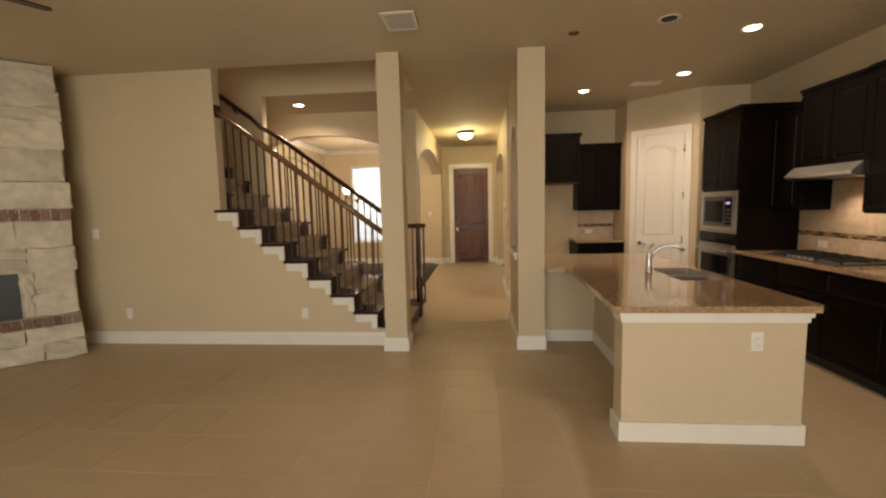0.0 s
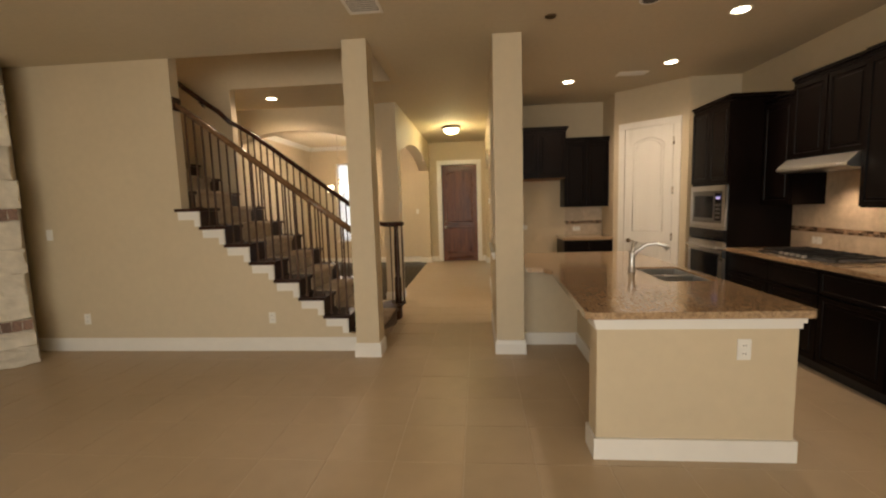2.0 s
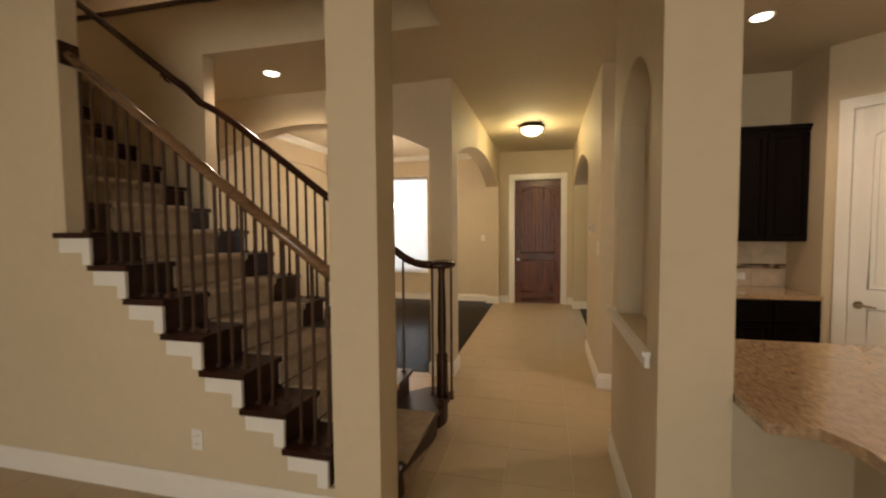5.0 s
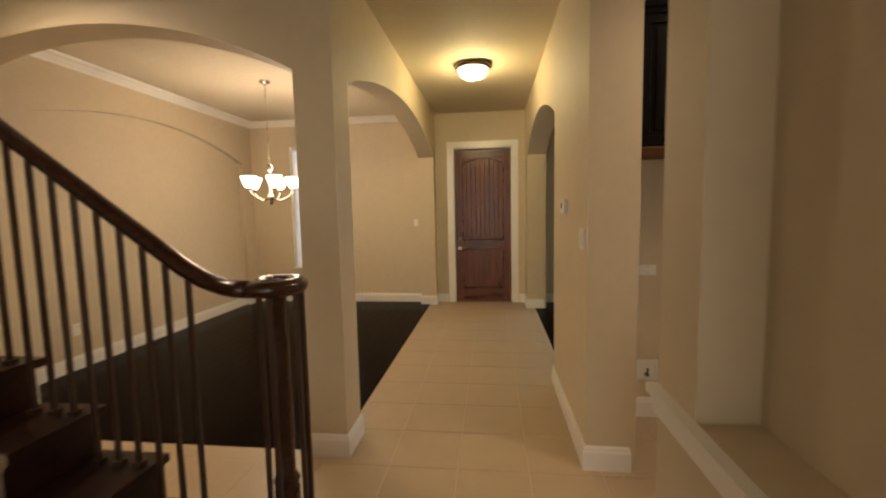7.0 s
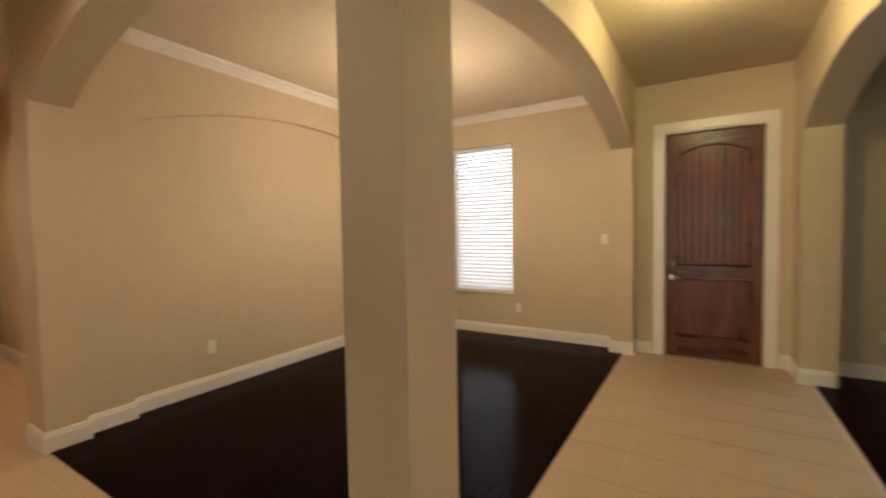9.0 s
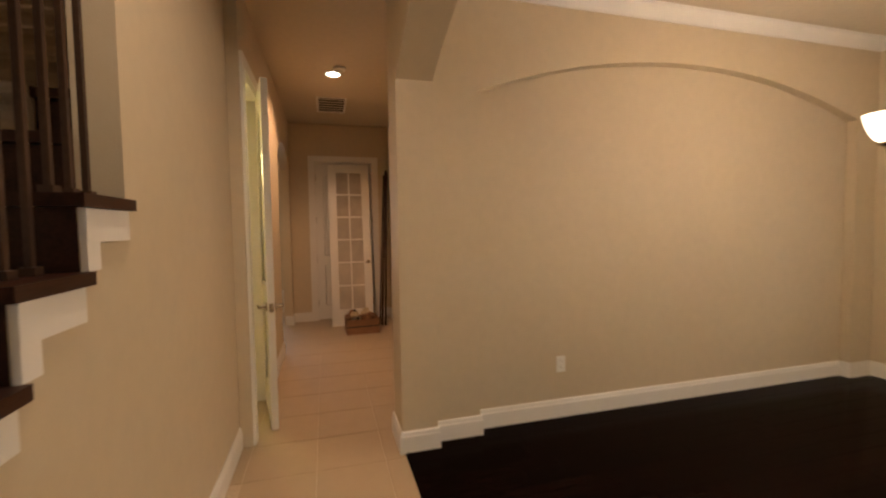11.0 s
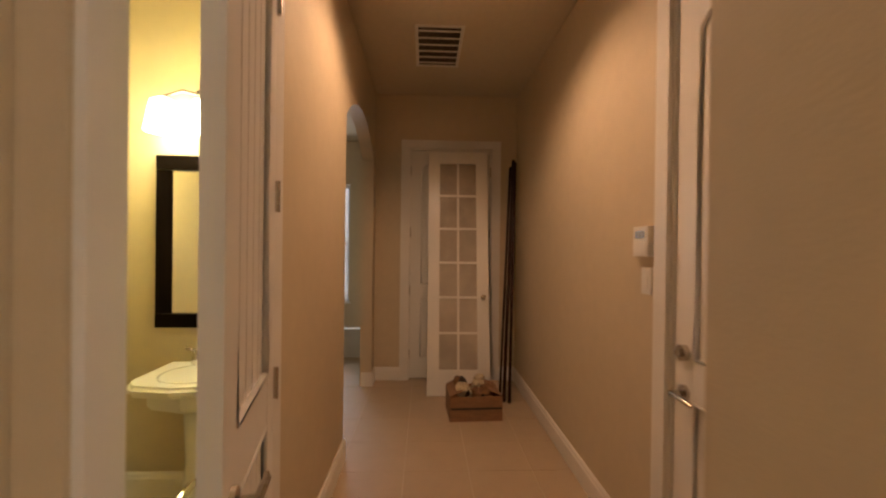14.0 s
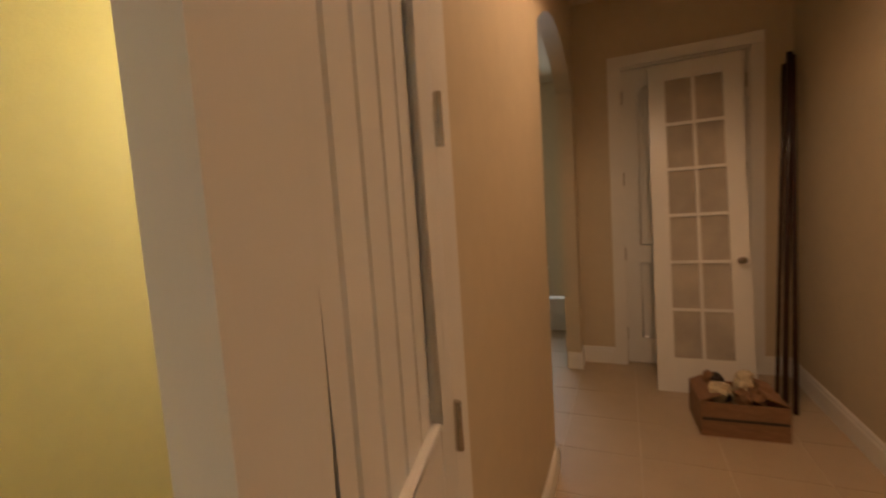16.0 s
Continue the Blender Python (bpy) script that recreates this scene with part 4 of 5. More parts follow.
tower = cabinet("oven_tower", "tall espresso cabinet housing microwave and oven", 3.66, EW, 5.36, 6.14, 0, 2.48, "x", -1, 2, True, toe=True, rows=[(1.62, 2.465)])
cab_door(tower, 5.366, 6.134, 0.115, 0.36, 3.66)
mw = thing("microwave", "built-in stainless steel microwave with dark glass door", "microwave")
part("frame", boxes((3.632, 3.659, 5.375, 6.125, 1.125, 1.17), (3.632, 3.659, 5.375, 6.125, 1.535, 1.595), (3.632, 3.659, 5.375, 5.43, 1.171, 1.534), (3.632, 3.659, 6.07, 6.125, 1.171, 1.534)), STEEL, mw, "brushed steel trim frame", bevel=0.004)
part("door", boxes((3.636, 3.655, 5.432, 6.068, 1.172, 1.533)), DSTEEL, mw, bevel=0.004)
part("window", boxes((3.630, 3.6355, 5.62, 6.02, 1.225, 1.48)), DARKGLASS, mw, "dark glass window", bevel=0.002)
part("control_panel", boxes((3.630, 3.6355, 5.45, 5.57, 1.20, 1.51)), DARKGLASS, mw)
part("display", boxes((3.6285, 3.6295, 5.465, 5.555, 1.44, 1.47)), DISPLAY, mw, "blue lit clock display")
bm = bmesh.new()
for i in range(4):
    for k in range(3):
        box(bm, 3.6285, 3.6298, 5.465 + 0.032 * k, 5.488 + 0.032 * k, 1.225 + 0.045 * i, 1.252 + 0.045 * i)
part("buttons", bm, DSTEEL, mw)
ov = thing("wall_oven", "built-in stainless steel wall oven with dark glass door", "oven")
part("control_panel", boxes((3.630, 3.659, 5.375, 6.125, 0.985, 1.10)), DARKGLASS, ov, "black glass control panel", bevel=0.004)
part("trim_strip", boxes((3.627, 3.659, 5.375, 6.125, 1.1005, 1.118)), STEEL, ov, "brushed steel strip", bevel=0.003)
part("door", boxes((3.622, 3.659, 5.375, 6.125, 0.40, 0.965)), STEEL, ov, "brushed steel oven door", bevel=0.005)
part("window", boxes((3.617, 3.6215, 5.45, 6.05, 0.47, 0.83)), DARKGLASS, ov, "dark glass window", bevel=0.002)
bm = bmesh.new()
tube(bm, [(3.580, 5.42, 0.90), (3.580, 6.08, 0.90)], 0.012, 10)
tube(bm, [(3.622, 5.47, 0.90), (3.580, 5.47, 0.90)], 0.008, 8)
tube(bm, [(3.622, 6.03, 0.90), (3.580, 6.03, 0.90)], 0.008, 8)
part("handle", bm, STEEL, ov)
hood = thing("range_hood", "slim stainless steel under-cabinet range hood", "range hood")
bm = bmesh.new()
out = [(EW, 1.675), (3.88, 1.675), (3.84, 1.690), (3.84, 1.715), (3.93, 1.798), (EW, 1.798)]
prism(bm, out, "y", 4.135, 4.925)
part("shell", bm, STEEL, hood, bevel=0.003)
part("lamp_lens", boxes((4.0, 4.04, 4.50, 4.57, 1.671, 1.6745)), PLASTIC, hood, "frosted hood lamp lens")
cook = thing("gas_cooktop", "black gas cooktop with cast iron grates on the counter", "cooktop")
part("plate", boxes((3.74, 4.25, 4.11, 4.97, 0.9145, 0.924)), BLACK, cook, bevel=0.003)
for yy in (4.25, 4.54, 4.83):
    bm = boxes(*[(3.79, 4.20, yy - 0.13 + 0.12 * i, yy - 0.122 + 0.12 * i, 0.945, 0.957) for i in range(3)], *[(3.80 + 0.19 * i, 3.812 + 0.19 * i, yy - 0.14, yy + 0.14, 0.940, 0.952) for i in range(3)],
               *[(3.80 + 0.38 * i, 3.812 + 0.38 * i, yy - 0.14 + 0.266 * j, yy - 0.126 + 0.266 * j, 0.9242, 0.94) for i in (0, 1) for j in (0, 1)])
    part("grate", bm, BLACK, cook)
    for xx in (3.88, 4.10):
        bm = bmesh.new()
        lathe(bm, [(0.045, 0), (0.045, 0.006), (0.03, 0.008), (0.03, 0.016)], (xx, yy, 0.9242), 14)
        part("burner", bm, BLACK, cook)
for i in range(5):
    bm = bmesh.new()
    lathe(bm, [(0.019, 0), (0.017, 0.02), (0.012, 0.022)], (3.765, 4.40 + 0.07 * i, 0.9242), 12)
    part("knob", bm, STEEL, cook, "steel control knob")
# back wall cabinets
fridge_cab = cabinet("wall_cabinet", "espresso wall cabinet over the refrigerator space", 1.446, 2.27, 6.99, 7.598, 1.81, 2.49, "y", -1, 2, True)
part("underside", boxes((1.452, 2.264, 7.0, 7.59, 1.801, 1.8095)), CARD, fridge_cab, "bare brown plywood underside")
cabinet("wall_cabinet", "espresso two-door wall cabinet over the coffee counter", 2.30, 2.965, 7.27, 7.598, 1.37, 2.36, "y", -1, 2, True)
cabinet("base_cabinet", "espresso base cabinet under the coffee counter", 2.25, 2.965, 7.03, 7.598, 0, 0.874, "y", -1, 2, toe=True, rows=[(0.115, 0.66), (0.675, 0.862)])
tagged(put(boxes((2.23, 2.966, 7.0, 7.598, 0.876, 0.914)), "worktop", GRANITE, bevel=0.005), "polished brown granite worktop beside the pantry", "worktop")


def splash(name, along, plane, u0, u1, z0, z1, skipz=None):
    """Tiled backsplash with a mosaic band; each tile is a piece."""
    s = thing(name, "beige stone-look backsplash tiles with a dark mosaic band", "backsplash", kind="structure")
    nu = round((u1 - u0) / 0.305)
    step = (u1 - u0) / nu
    def b(ua, ub, za, zb, t):
        return (plane - t, plane - 0.0012, ua, ub, za, zb) if along == "y" else (ua, ub, plane - t, plane - 0.0012, za, zb)
    for za, zb in ((z0, 1.088), (1.142, z1)):
        for i in range(nu):
            part("tile", boxes(b(u0 + step * i + 0.0015, u0 + step * (i + 1) - 0.0015, za + 0.0015, zb - 0.0015, 0.009)), SPLASH, s, bevel=0.0015)
    n = round((u1 - u0) / 0.05)
    st = (u1 - u0) / n
    for i in range(n):
        for r in range(2):
            part("mosaic_tile", boxes(b(u0 + st * i + 0.001, u0 + st * (i + 1) - 0.001, 1.09 + 0.026 * r, 1.114 + 0.026 * r, 0.011)), MOSAIC, s)
    return s


splash("backsplash_1", "y", 4.32, 2.9, 5.355, 0.916, 1.368)
splash("backsplash_2", "x", 7.60, 2.38, 2.965, 0.916, 1.378)
setting(put(boxes((4.309, 4.3188, 4.13, 4.93, 1.3695, 1.673)), "backsplash_3", SPLASH), "beige backsplash tile under the range hood", "backsplash")

# ---------------------------------------------------------------- corner fireplace
FA = Vector((-3.50, 4.32, 0))
fire = thing("fireplace", "corner fireplace of pale limestone blocks with brick courses", "fireplace")
fire.matrix_world = Matrix.Translation(FA) @ Matrix.Rotation(radians(225), 4, "Z") @ Matrix.Scale(-1, 4, (0, 1, 0))
rnd = random.Random(4)


def rough_block(u0, u1, v0, v1, z0, z1, j=0.013):
    bm = boxes((u0, u1, v0, v1, z0, z1))
    bmesh.ops.subdivide_edges(bm, edges=bm.edges[:], cuts=3, use_grid_fill=True)
    for v in bm.verts:
        d = Vector((rnd.uniform(-j, j), rnd.uniform(-1.3 * j, 1.0 * j), rnd.uniform(-j, j)))
        if v.co.y > v0 + 0.01:
            d *= 0.3
        v.co += d
    return bm


part("core", boxes((0.02, 0.46, 0.075, 0.52, 0.0, 2.99), (1.45, 2.10, 0.075, 0.60, 0, 2.99), (0.46, 1.45, 0.075, 0.6, 0.92, 2.99), (0.46, 1.45, 0.075, 0.6, 0, 0.46)), MORTAR, fire, "mortar behind the stones")
part("firebox", boxes((0.46, 1.45, 0.50, 0.52, 0.46, 0.92), (0.462, 0.475, 0.08, 0.50, 0.461, 0.919), (1.435, 1.448, 0.08, 0.50, 0.461, 0.919), (0.48, 1.43, 0.08, 0.5, 0.905, 0.919)), BLACK, fire, "black metal firebox")
part("firebox_screen", boxes((0.45, 0.485, 0.052, 0.074, 0.455, 0.925), (1.425, 1.46, 0.052, 0.074, 0.455, 0.925), (0.4855, 1.4245, 0.052, 0.074, 0.885, 0.925), (0.4855, 1.4245, 0.064, 0.070, 0.455, 0.885)), BLACK, fire, "black fire screen", bevel=0.003)
for z0, z1, v in ((0.0, 0.19, 0.0), (0.19, 0.355, 0.0), (0.465, 0.70, 0.05), (0.70, 0.925, 0.05), (0.925, 1.16, 0.05), (1.16, 1.435, 0.05), (1.56, 1.83, 0.05), (1.83, 2.16, 0.05), (2.16, 2.43, 0.05), (2.43, 2.72, 0.05), (2.72, 2.985, 0.05)):
    u = rnd.uniform(-0.025, 0.02)
    while u < 2.05:
        w = rnd.uniform(0.28, 0.75)
        if 2.12 - (u + w) < 0.18:
            w = 2.12 - u
        cuts = [(u, u + w)]
        if z0 > 0.4 and z1 < 0.95:
            cuts = [(max(a, lo), min(b, hi)) for a, b in cuts for lo, hi in ((0.0, 0.448), (1.462, 2.2)) if min(b, hi) - max(a, lo) > 0.06]
        for a, b in cuts:
            if rnd.random() < 0.25 and z1 - z0 > 0.2:
                zm = z0 + (z1 - z0) * rnd.uniform(0.4, 0.6)
                for c, d in ((z0, zm), (zm, z1)):
                    part("stone", rough_block(a + 0.005, b - 0.005, v + rnd.uniform(-0.008, 0.01), v + 0.09, c + 0.002, d - 0.002), STONE, fire)
            else:
                part("stone", rough_block(a + 0.005, b - 0.005, v + rnd.uniform(-0.008, 0.01), v + 0.09, z0 + 0.002, z1 - 0.002), STONE, fire)
        u += w
for z0, z1, v in ((0.358, 0.462, -0.03), (1.44, 1.555, -0.02)):
    for i in range(28):
        u = 0.0 + i * 0.0755
        bm = rough_block(u + 0.004, u + 0.0715, v + rnd.uniform(-0.006, 0.004), v + 0.16, z0 + 0.003, z1 - 0.003, 0.005)
        part("brick", bm, BRICK, fire)
    part("mortar_bed", boxes((0.0, 2.11, v + 0.006, v + 0.15, z0 + 0.001, z1 - 0.001)), MORTAR, fire)

# ---------------------------------------------------------------- lights and ceiling fittings


def recessed(x, y, lit=True, r=0.085, label="round white recessed ceiling light, lit"):
    d = thing("recessed_light", label, "ceiling light", (x, y, H))
    bm = bmesh.new()
    lathe(bm, [(r, -0.0005), (r + 0.002, -0.006), (r - 0.008, -0.010), (r - 0.022, -0.004), (r - 0.022, -0.0005)], (0, 0, 0), 28)
    part("trim_ring", bm, WHITE, d, smooth=True)
    bm = bmesh.new()
    lathe(bm, [(r - 0.024, -0.0022), (r - 0.024, -0.008), (r - 0.045, -0.0115)], (0, 0, 0), 24)
    part("lens", bm, LENS if lit else BLACK, d, "glowing lens" if lit else "unlit dark opening")
    return d


for p in ((3.15, 4.39), (3.17, 5.70), (2.16, 6.31), (-1.86, 6.38), (-5.24, 6.66)):
    recessed(*p)
recessed(-3.2, 6.5).location.z = 5.6
recessed(2.32, 4.09, False, 0.085, "round unlit recessed ceiling opening with white ring")
d = thing("ceiling_sensor", "small dark round opening in the ceiling", "sensor", (1.59, 4.28, H))
bm = bmesh.new()
lathe(bm, [(0.048, -0.0005), (0.046, -0.008), (0.02, -0.010)], (0, 0, 0), 20)
part("cover", bm, BRONZE, d)
d = thing("smoke_detector", "small white ceiling smoke detector", "smoke detector", (-5.05, 6.72, H))
bm = bmesh.new()
lathe(bm, [(0.06, -0.0005), (0.062, -0.02), (0.045, -0.034), (0.02, -0.036)], (0, 0, 0), 20)
part("cover", bm, PLASTIC, d, smooth=True)


def vent(x0, x1, y0, y1, along="y", label="white louvred ceiling air vent", n=7, zc=H):
    v = thing("ceiling_vent", label, "vent", (0, 0, 0))
    f = 0.025
    part("frame", boxes((x0, x1, y0, y0 + f, zc - 0.009, zc - 0.0005), (x0, x1, y1 - f, y1, zc - 0.009, zc - 0.0005), (x0, x0 + f, y0 + f, y1 - f, zc - 0.0088, zc - 0.0005), (x1 - f, x1, y0 + f, y1 - f, zc - 0.0088, zc - 0.0005)), WHITE, v, bevel=0.002)
    # flat dark sheet gives the duct's shade; no depth is modelled
    part("backing", boxes((x0 + f, x1 - f, y0 + f, y1 - f, zc - 0.0015, zc - 0.0005)), SCRAP, v, "dark sheet standing for the shaded duct behind the slats")
    for i in range(n):
        t = (i + 0.5) / n
        if along == "y":
            c = x0 + f + (x1 - x0 - 2 * f) * t
            bm = boxes((-0.010, 0.010, y0 + f, y1 - f, -0.001, 0.001))
            turned(bm, Matrix.Translation((c, 0, zc - 0.007)) @ Matrix.Rotation(radians(-4), 4, "Y"))
        else:
            c = y0 + f + (y1 - y0 - 2 * f) * t
            bm = boxes((x0 + f, x1 - f, -0.009, 0.009, -0.001, 0.001))
            turned(bm, Matrix.Translation((0, c, zc - 0.007)) @ Matrix.Rotation(radians(4), 4, "X"))
        part("slat", bm, WHITE, v)
    return v


vent(-0.02, 0.25, 3.66, 4.0, "x", n=9)
vent(2.70, 3.05, 6.0, 6.16, "x", n=6)
vent(-6.72, -6.03, 6.475, 6.84, "y", "large white louvred return air vent in the hall ceiling", n=6)
vent(-5.1, -4.75, 5.3, 5.5, "x", "white louvred vent in the powder room ceiling", n=6, zc=2.84)

# hall flush lamp
fl = thing("flush_ceiling_lamp", "bronze flush ceiling lamp with glowing frosted glass bowl", "ceiling lamp", (0.47, 9.15, H))
bm = bmesh.new()
lathe(bm, [(0.10, -0.0005), (0.17, -0.012), (0.185, -0.030), (0.175, -0.045), (0.15, -0.050)], (0, 0, 0), 32)
part("pan", bm, BRONZE, fl, "bronze ring", smooth=True)
bm = bmesh.new()
lathe(bm, [(0.158, -0.051), (0.152, -0.085), (0.120, -0.120), (0.07, -0.142), (0.015, -0.150)], (0, 0, 0), 32)
bowl = part("glass_bowl", bm, BULBH, fl, "glowing frosted glass bowl", smooth=True)
bowl.visible_shadow = False
bm = bmesh.new()
lathe(bm, [(0.008, -0.149), (0.014, -0.158), (0.010, -0.170), (0.004, -0.178)], (0, 0, 0), 12)
part("finial", bm, BRONZE, fl, smooth=True)

# chandelier
ch = thing("chandelier", "nickel five-arm chandelier with glowing white glass shades", "chandelier", (-1.91, 9.28, 0))
bm = bmesh.new()
lathe(bm, [(0.062, H - 0.0005), (0.060, H - 0.015), (0.025, H - 0.032), (0.010, H - 0.04)], (0, 0, 0), 20)
part("canopy", bm, NICKEL, ch, smooth=True)
bm = bmesh.new()
for i in range(23):
    zc = 2.955 - 0.038 * i
    pts = [(0.009 * math.cos(a) * (1 if i % 2 else 0), 0.009 * math.cos(a) * (0 if i % 2 else 1), zc + 0.024 * math.sin(a)) for a in [k * math.pi / 5 for k in range(11)]]
    tube(bm, pts, 0.0022, 5, cap=False)
part("chain", bm, NICKEL, ch)
bm = bmesh.new()
lathe(bm, [(0.012, 0), (0.030, -0.02), (0.040, -0.05), (0.022, -0.08), (0.018, -0.13), (0.034, -0.16), (0.016, -0.20), (0.016, -0.34), (0.045, -0.37), (0.05, -0.40), (0.020, -0.43), (0.026, -0.45), (0.006, -0.48)], (0, 0, 2.07), 18)
part("column", bm, NICKEL, ch, smooth=True)
for i in range(5):
    a = radians(20 + 72 * i)
    c, s = math.cos(a), math.sin(a)
    bm = bmesh.new()
    tube(bm, [(0.04 * c, 0.04 * s, 1.67), (0.10 * c, 0.10 * s, 1.645), (0.18 * c, 0.18 * s, 1.68), (0.235 * c, 0.235 * s, 1.725), (0.25 * c, 0.25 * s, 1.77)], 0.008, 8)
    lathe(bm, [(0.02, 0), (0.032, 0.012), (0.030, 0.022)], (0.25 * c, 0.25 * s, 1.763), 12)
    arm = part("arm", bm, NICKEL, ch, smooth=True)
    bm = bmesh.new()
    lathe(bm, [(0.030, 0), (0.050, 0.02), (0.072, 0.07), (0.086, 0.125), (0.080, 0.125), (0.06, 0.06), (0.02, 0.012)], (0.25 * c, 0.25 * s, 1.787), 20)
    sh = part("shade", bm, BULB, arm, "glowing white glass shade", smooth=True)
    sh.visible_shadow = False

# ceiling fan over the living room
fan = thing("ceiling_fan", "dark brown wooden ceiling fan at rest", "ceiling fan", (-2.12, 2.10, 0))
bm = bmesh.new()
lathe(bm, [(0.07, H - 0.0005), (0.065, H - 0.04), (0.014, H - 0.06), (0.014, 2.80), (0.09, 2.78), (0.12, 2.74), (0.12, 2.66), (0.08, 2.62), (0.05, 2.58)], (0, 0, 0), 24)
part("motor", bm, BRONZE, fan, smooth=True)
for i in range(5):
    bm = boxes((0.10, 0.20, -0.02, 0.02, -0.006, 0.0))
    prism(bm, [(0.18, -0.05), (0.60, -0.07), (0.67, -0.055), (0.69, 0.0), (0.67, 0.055), (0.60, 0.07), (0.18, 0.05)], "z", 0.0005, 0.009)
    turned(bm, Matrix.Rotation(radians(60 + 72 * i), 4, "Z") @ Matrix.Translation((0, 0, 2.70)) @ Matrix.Rotation(radians(10), 4, "X"))
    part("blade", bm, STAIN, fan)

# ---------------------------------------------------------------- plates and controls


def plate(name, label, place, turn, kind="outlet", w=0.07, h=0.115):
    """A wall plate that faces local -y."""
    p = thing(name, label, name.replace("_", " "), place, turn)
    part("cover", boxes((-w / 2, w / 2, -0.007, -0.0005, -h / 2, h / 2)), PLASTIC, p, bevel=0.003, seg=2)
    if kind == "outlet":
        for z in (-0.022, 0.022):
            part("socket", boxes((-0.016, 0.016, -0.0095, -0.0072, z - 0.013, z + 0.013)), WHITE, p, bevel=0.003)
            part("slots", boxes((-0.008, -0.005, -0.0102, -0.0096, z - 0.005, z + 0.006), (0.005, 0.008, -0.0102, -0.0096, z - 0.005, z + 0.006)), BLACK, p)
    else:
        n = max(1, round(w / 0.055) - 0)
        for i in range(n):
            x = -w / 2 + w * (i + 0.5) / n
            part("rocker", boxes((x - 0.0165, x + 0.0165, -0.0105, -0.0072, -0.033, 0.033)), WHITE, p, bevel=0.002)
    return p


plate("light_switch", "white rocker switch plate on the living room wall", (-3.60, 4.69, 1.27), 0, "switch")
plate("wall_outlet", "white duplex outlet low on the living room wall", (-3.28, 4.69, 0.35), 0)
plate("wall_outlet", "white duplex outlet under the stair", (-1.20, 4.69, 0.35), 0)
plate("wall_outlet", "white duplex outlet on the island's end", (2.385, 2.886, 0.645), 0)
plate("light_switch", "white double switch plate on the hall wall", (1.17, 7.05, 1.31), -90, "switch", 0.115)
plate("light_switch", "white switch plate beside the dining arch", (-0.57, 11.32, 1.30), 0, "switch")
plate("wall_outlet", "white duplex outlet below the dining window wall", (-1.66, 11.32, 0.39), 0)
plate("wall_outlet", "white duplex outlet in the dining niche", (-3.41, 8.18, 0.40), 90)
plate("wall_outlet", "white duplex outlet in the passage", (-2.2, 5.97, 0.35), 180)
plate("light_switch", "white switch plate beside the garage door", (-4.775, RW, 1.27), 0, "switch", 0.075)
plate("light_switch", "white switch plate in the powder room", (-5.12, 4.86, 0.975), 180, "switch", 0.075)
plate("wall_outlet", "white duplex outlet in the study", (1.84, 11.32, 0.40), 0)
plate("wall_outlet", "white outlet on the tiled backsplash", (2.56, 7.591, 1.015), 0, "outlet", 0.115, 0.07)
plate("wall_outlet", "white outlet on the range wall", (4.311, 5.0, 1.01), -90, "outlet", 0.115, 0.07)
plate("wall_outlet", "white outlet in the refrigerator alcove", (1.715, 7.60, 1.05), 0, "outlet", 0.115, 0.07)
wb = thing("water_supply_box", "white recessed water supply box with valve in the alcove", "supply box", (1.725, 7.60, 0.34))
part("frame", boxes((-0.075, 0.075, -0.010, -0.0005, -0.075, -0.052), (-0.075, 0.075, -0.010, -0.0005, 0.052, 0.075), (-0.075, -0.052, -0.010, -0.0005, -0.052, 0.052), (0.052, 0.075, -0.010, -0.0005, -0.052, 0.052)), PLASTIC, wb, bevel=0.002)
part("back", boxes((-0.052, 0.052, -0.003, -0.0006, -0.052, 0.052)), PLASTIC, wb)
bm = bmesh.new()
tube(bm, [(0, -0.004, -0.03), (0, -0.03, -0.03), (0, -0.03, 0.015)], 0.012, 10)
part("valve", bm, BRONZE, wb)
th_1 = thing("thermostat", "small white wall thermostat in the hall", "thermostat", (1.17, 7.60, 1.50), -90)
part("body", boxes((-0.06, 0.06, -0.028, -0.0005, -0.045, 0.045)), PLASTIC, th_1, bevel=0.008, seg=2)
part("screen", boxes((-0.045, 0.01, -0.0295, -0.0285, -0.02, 0.025)), DARKGLASS, th_1)
kp = thing("alarm_keypad", "white alarm keypad beside the garage door", "keypad", (-4.785, RW, 1.44), 0)
part("body", boxes((-0.06, 0.06, -0.030, -0.0005, -0.065, 0.065)), PLASTIC, kp, bevel=0.008, seg=2)
part("flap", boxes((-0.05, 0.05, -0.034, -0.0305, -0.055, 0.0)), WHITE, kp, bevel=0.002)
# pale nickel puts the glare on the screen into its colour
part("screen", boxes((-0.04, 0.04, -0.0315, -0.0305, 0.015, 0.045)), NICKEL, kp)

# ---------------------------------------------------------------- hall clutter
cb = thing("cardboard_box", "open brown cardboard box of packing scraps on the floor", "box", (-6.55, 6.99, 0.001), 3)
for b in ((-0.17, 0.17, -0.215, -0.207, 0.0, 0.20), (-0.17, 0.17, 0.207, 0.215, 0.0, 0.20), (-0.17, -0.162, -0.206, 0.206, 0.0, 0.20), (0.162, 0.17, -0.206, 0.206, 0.0, 0.20), (-0.161, 0.161, -0.206, 0.206, 0.0, 0.006)):
    part("side", boxes(b), CARD, cb)
for yy, a in ((-0.211, 25), (0.211, -22)):
    bm = boxes((-0.165, 0.165, 0.0, 0.11, -0.003, 0.003))
    turned(bm, Matrix.Translation((0, yy, 0.203)) @ Matrix.Rotation(radians(a if yy < 0 else 180 + a), 4, "X"))
    part("flap", bm, CARD, cb)
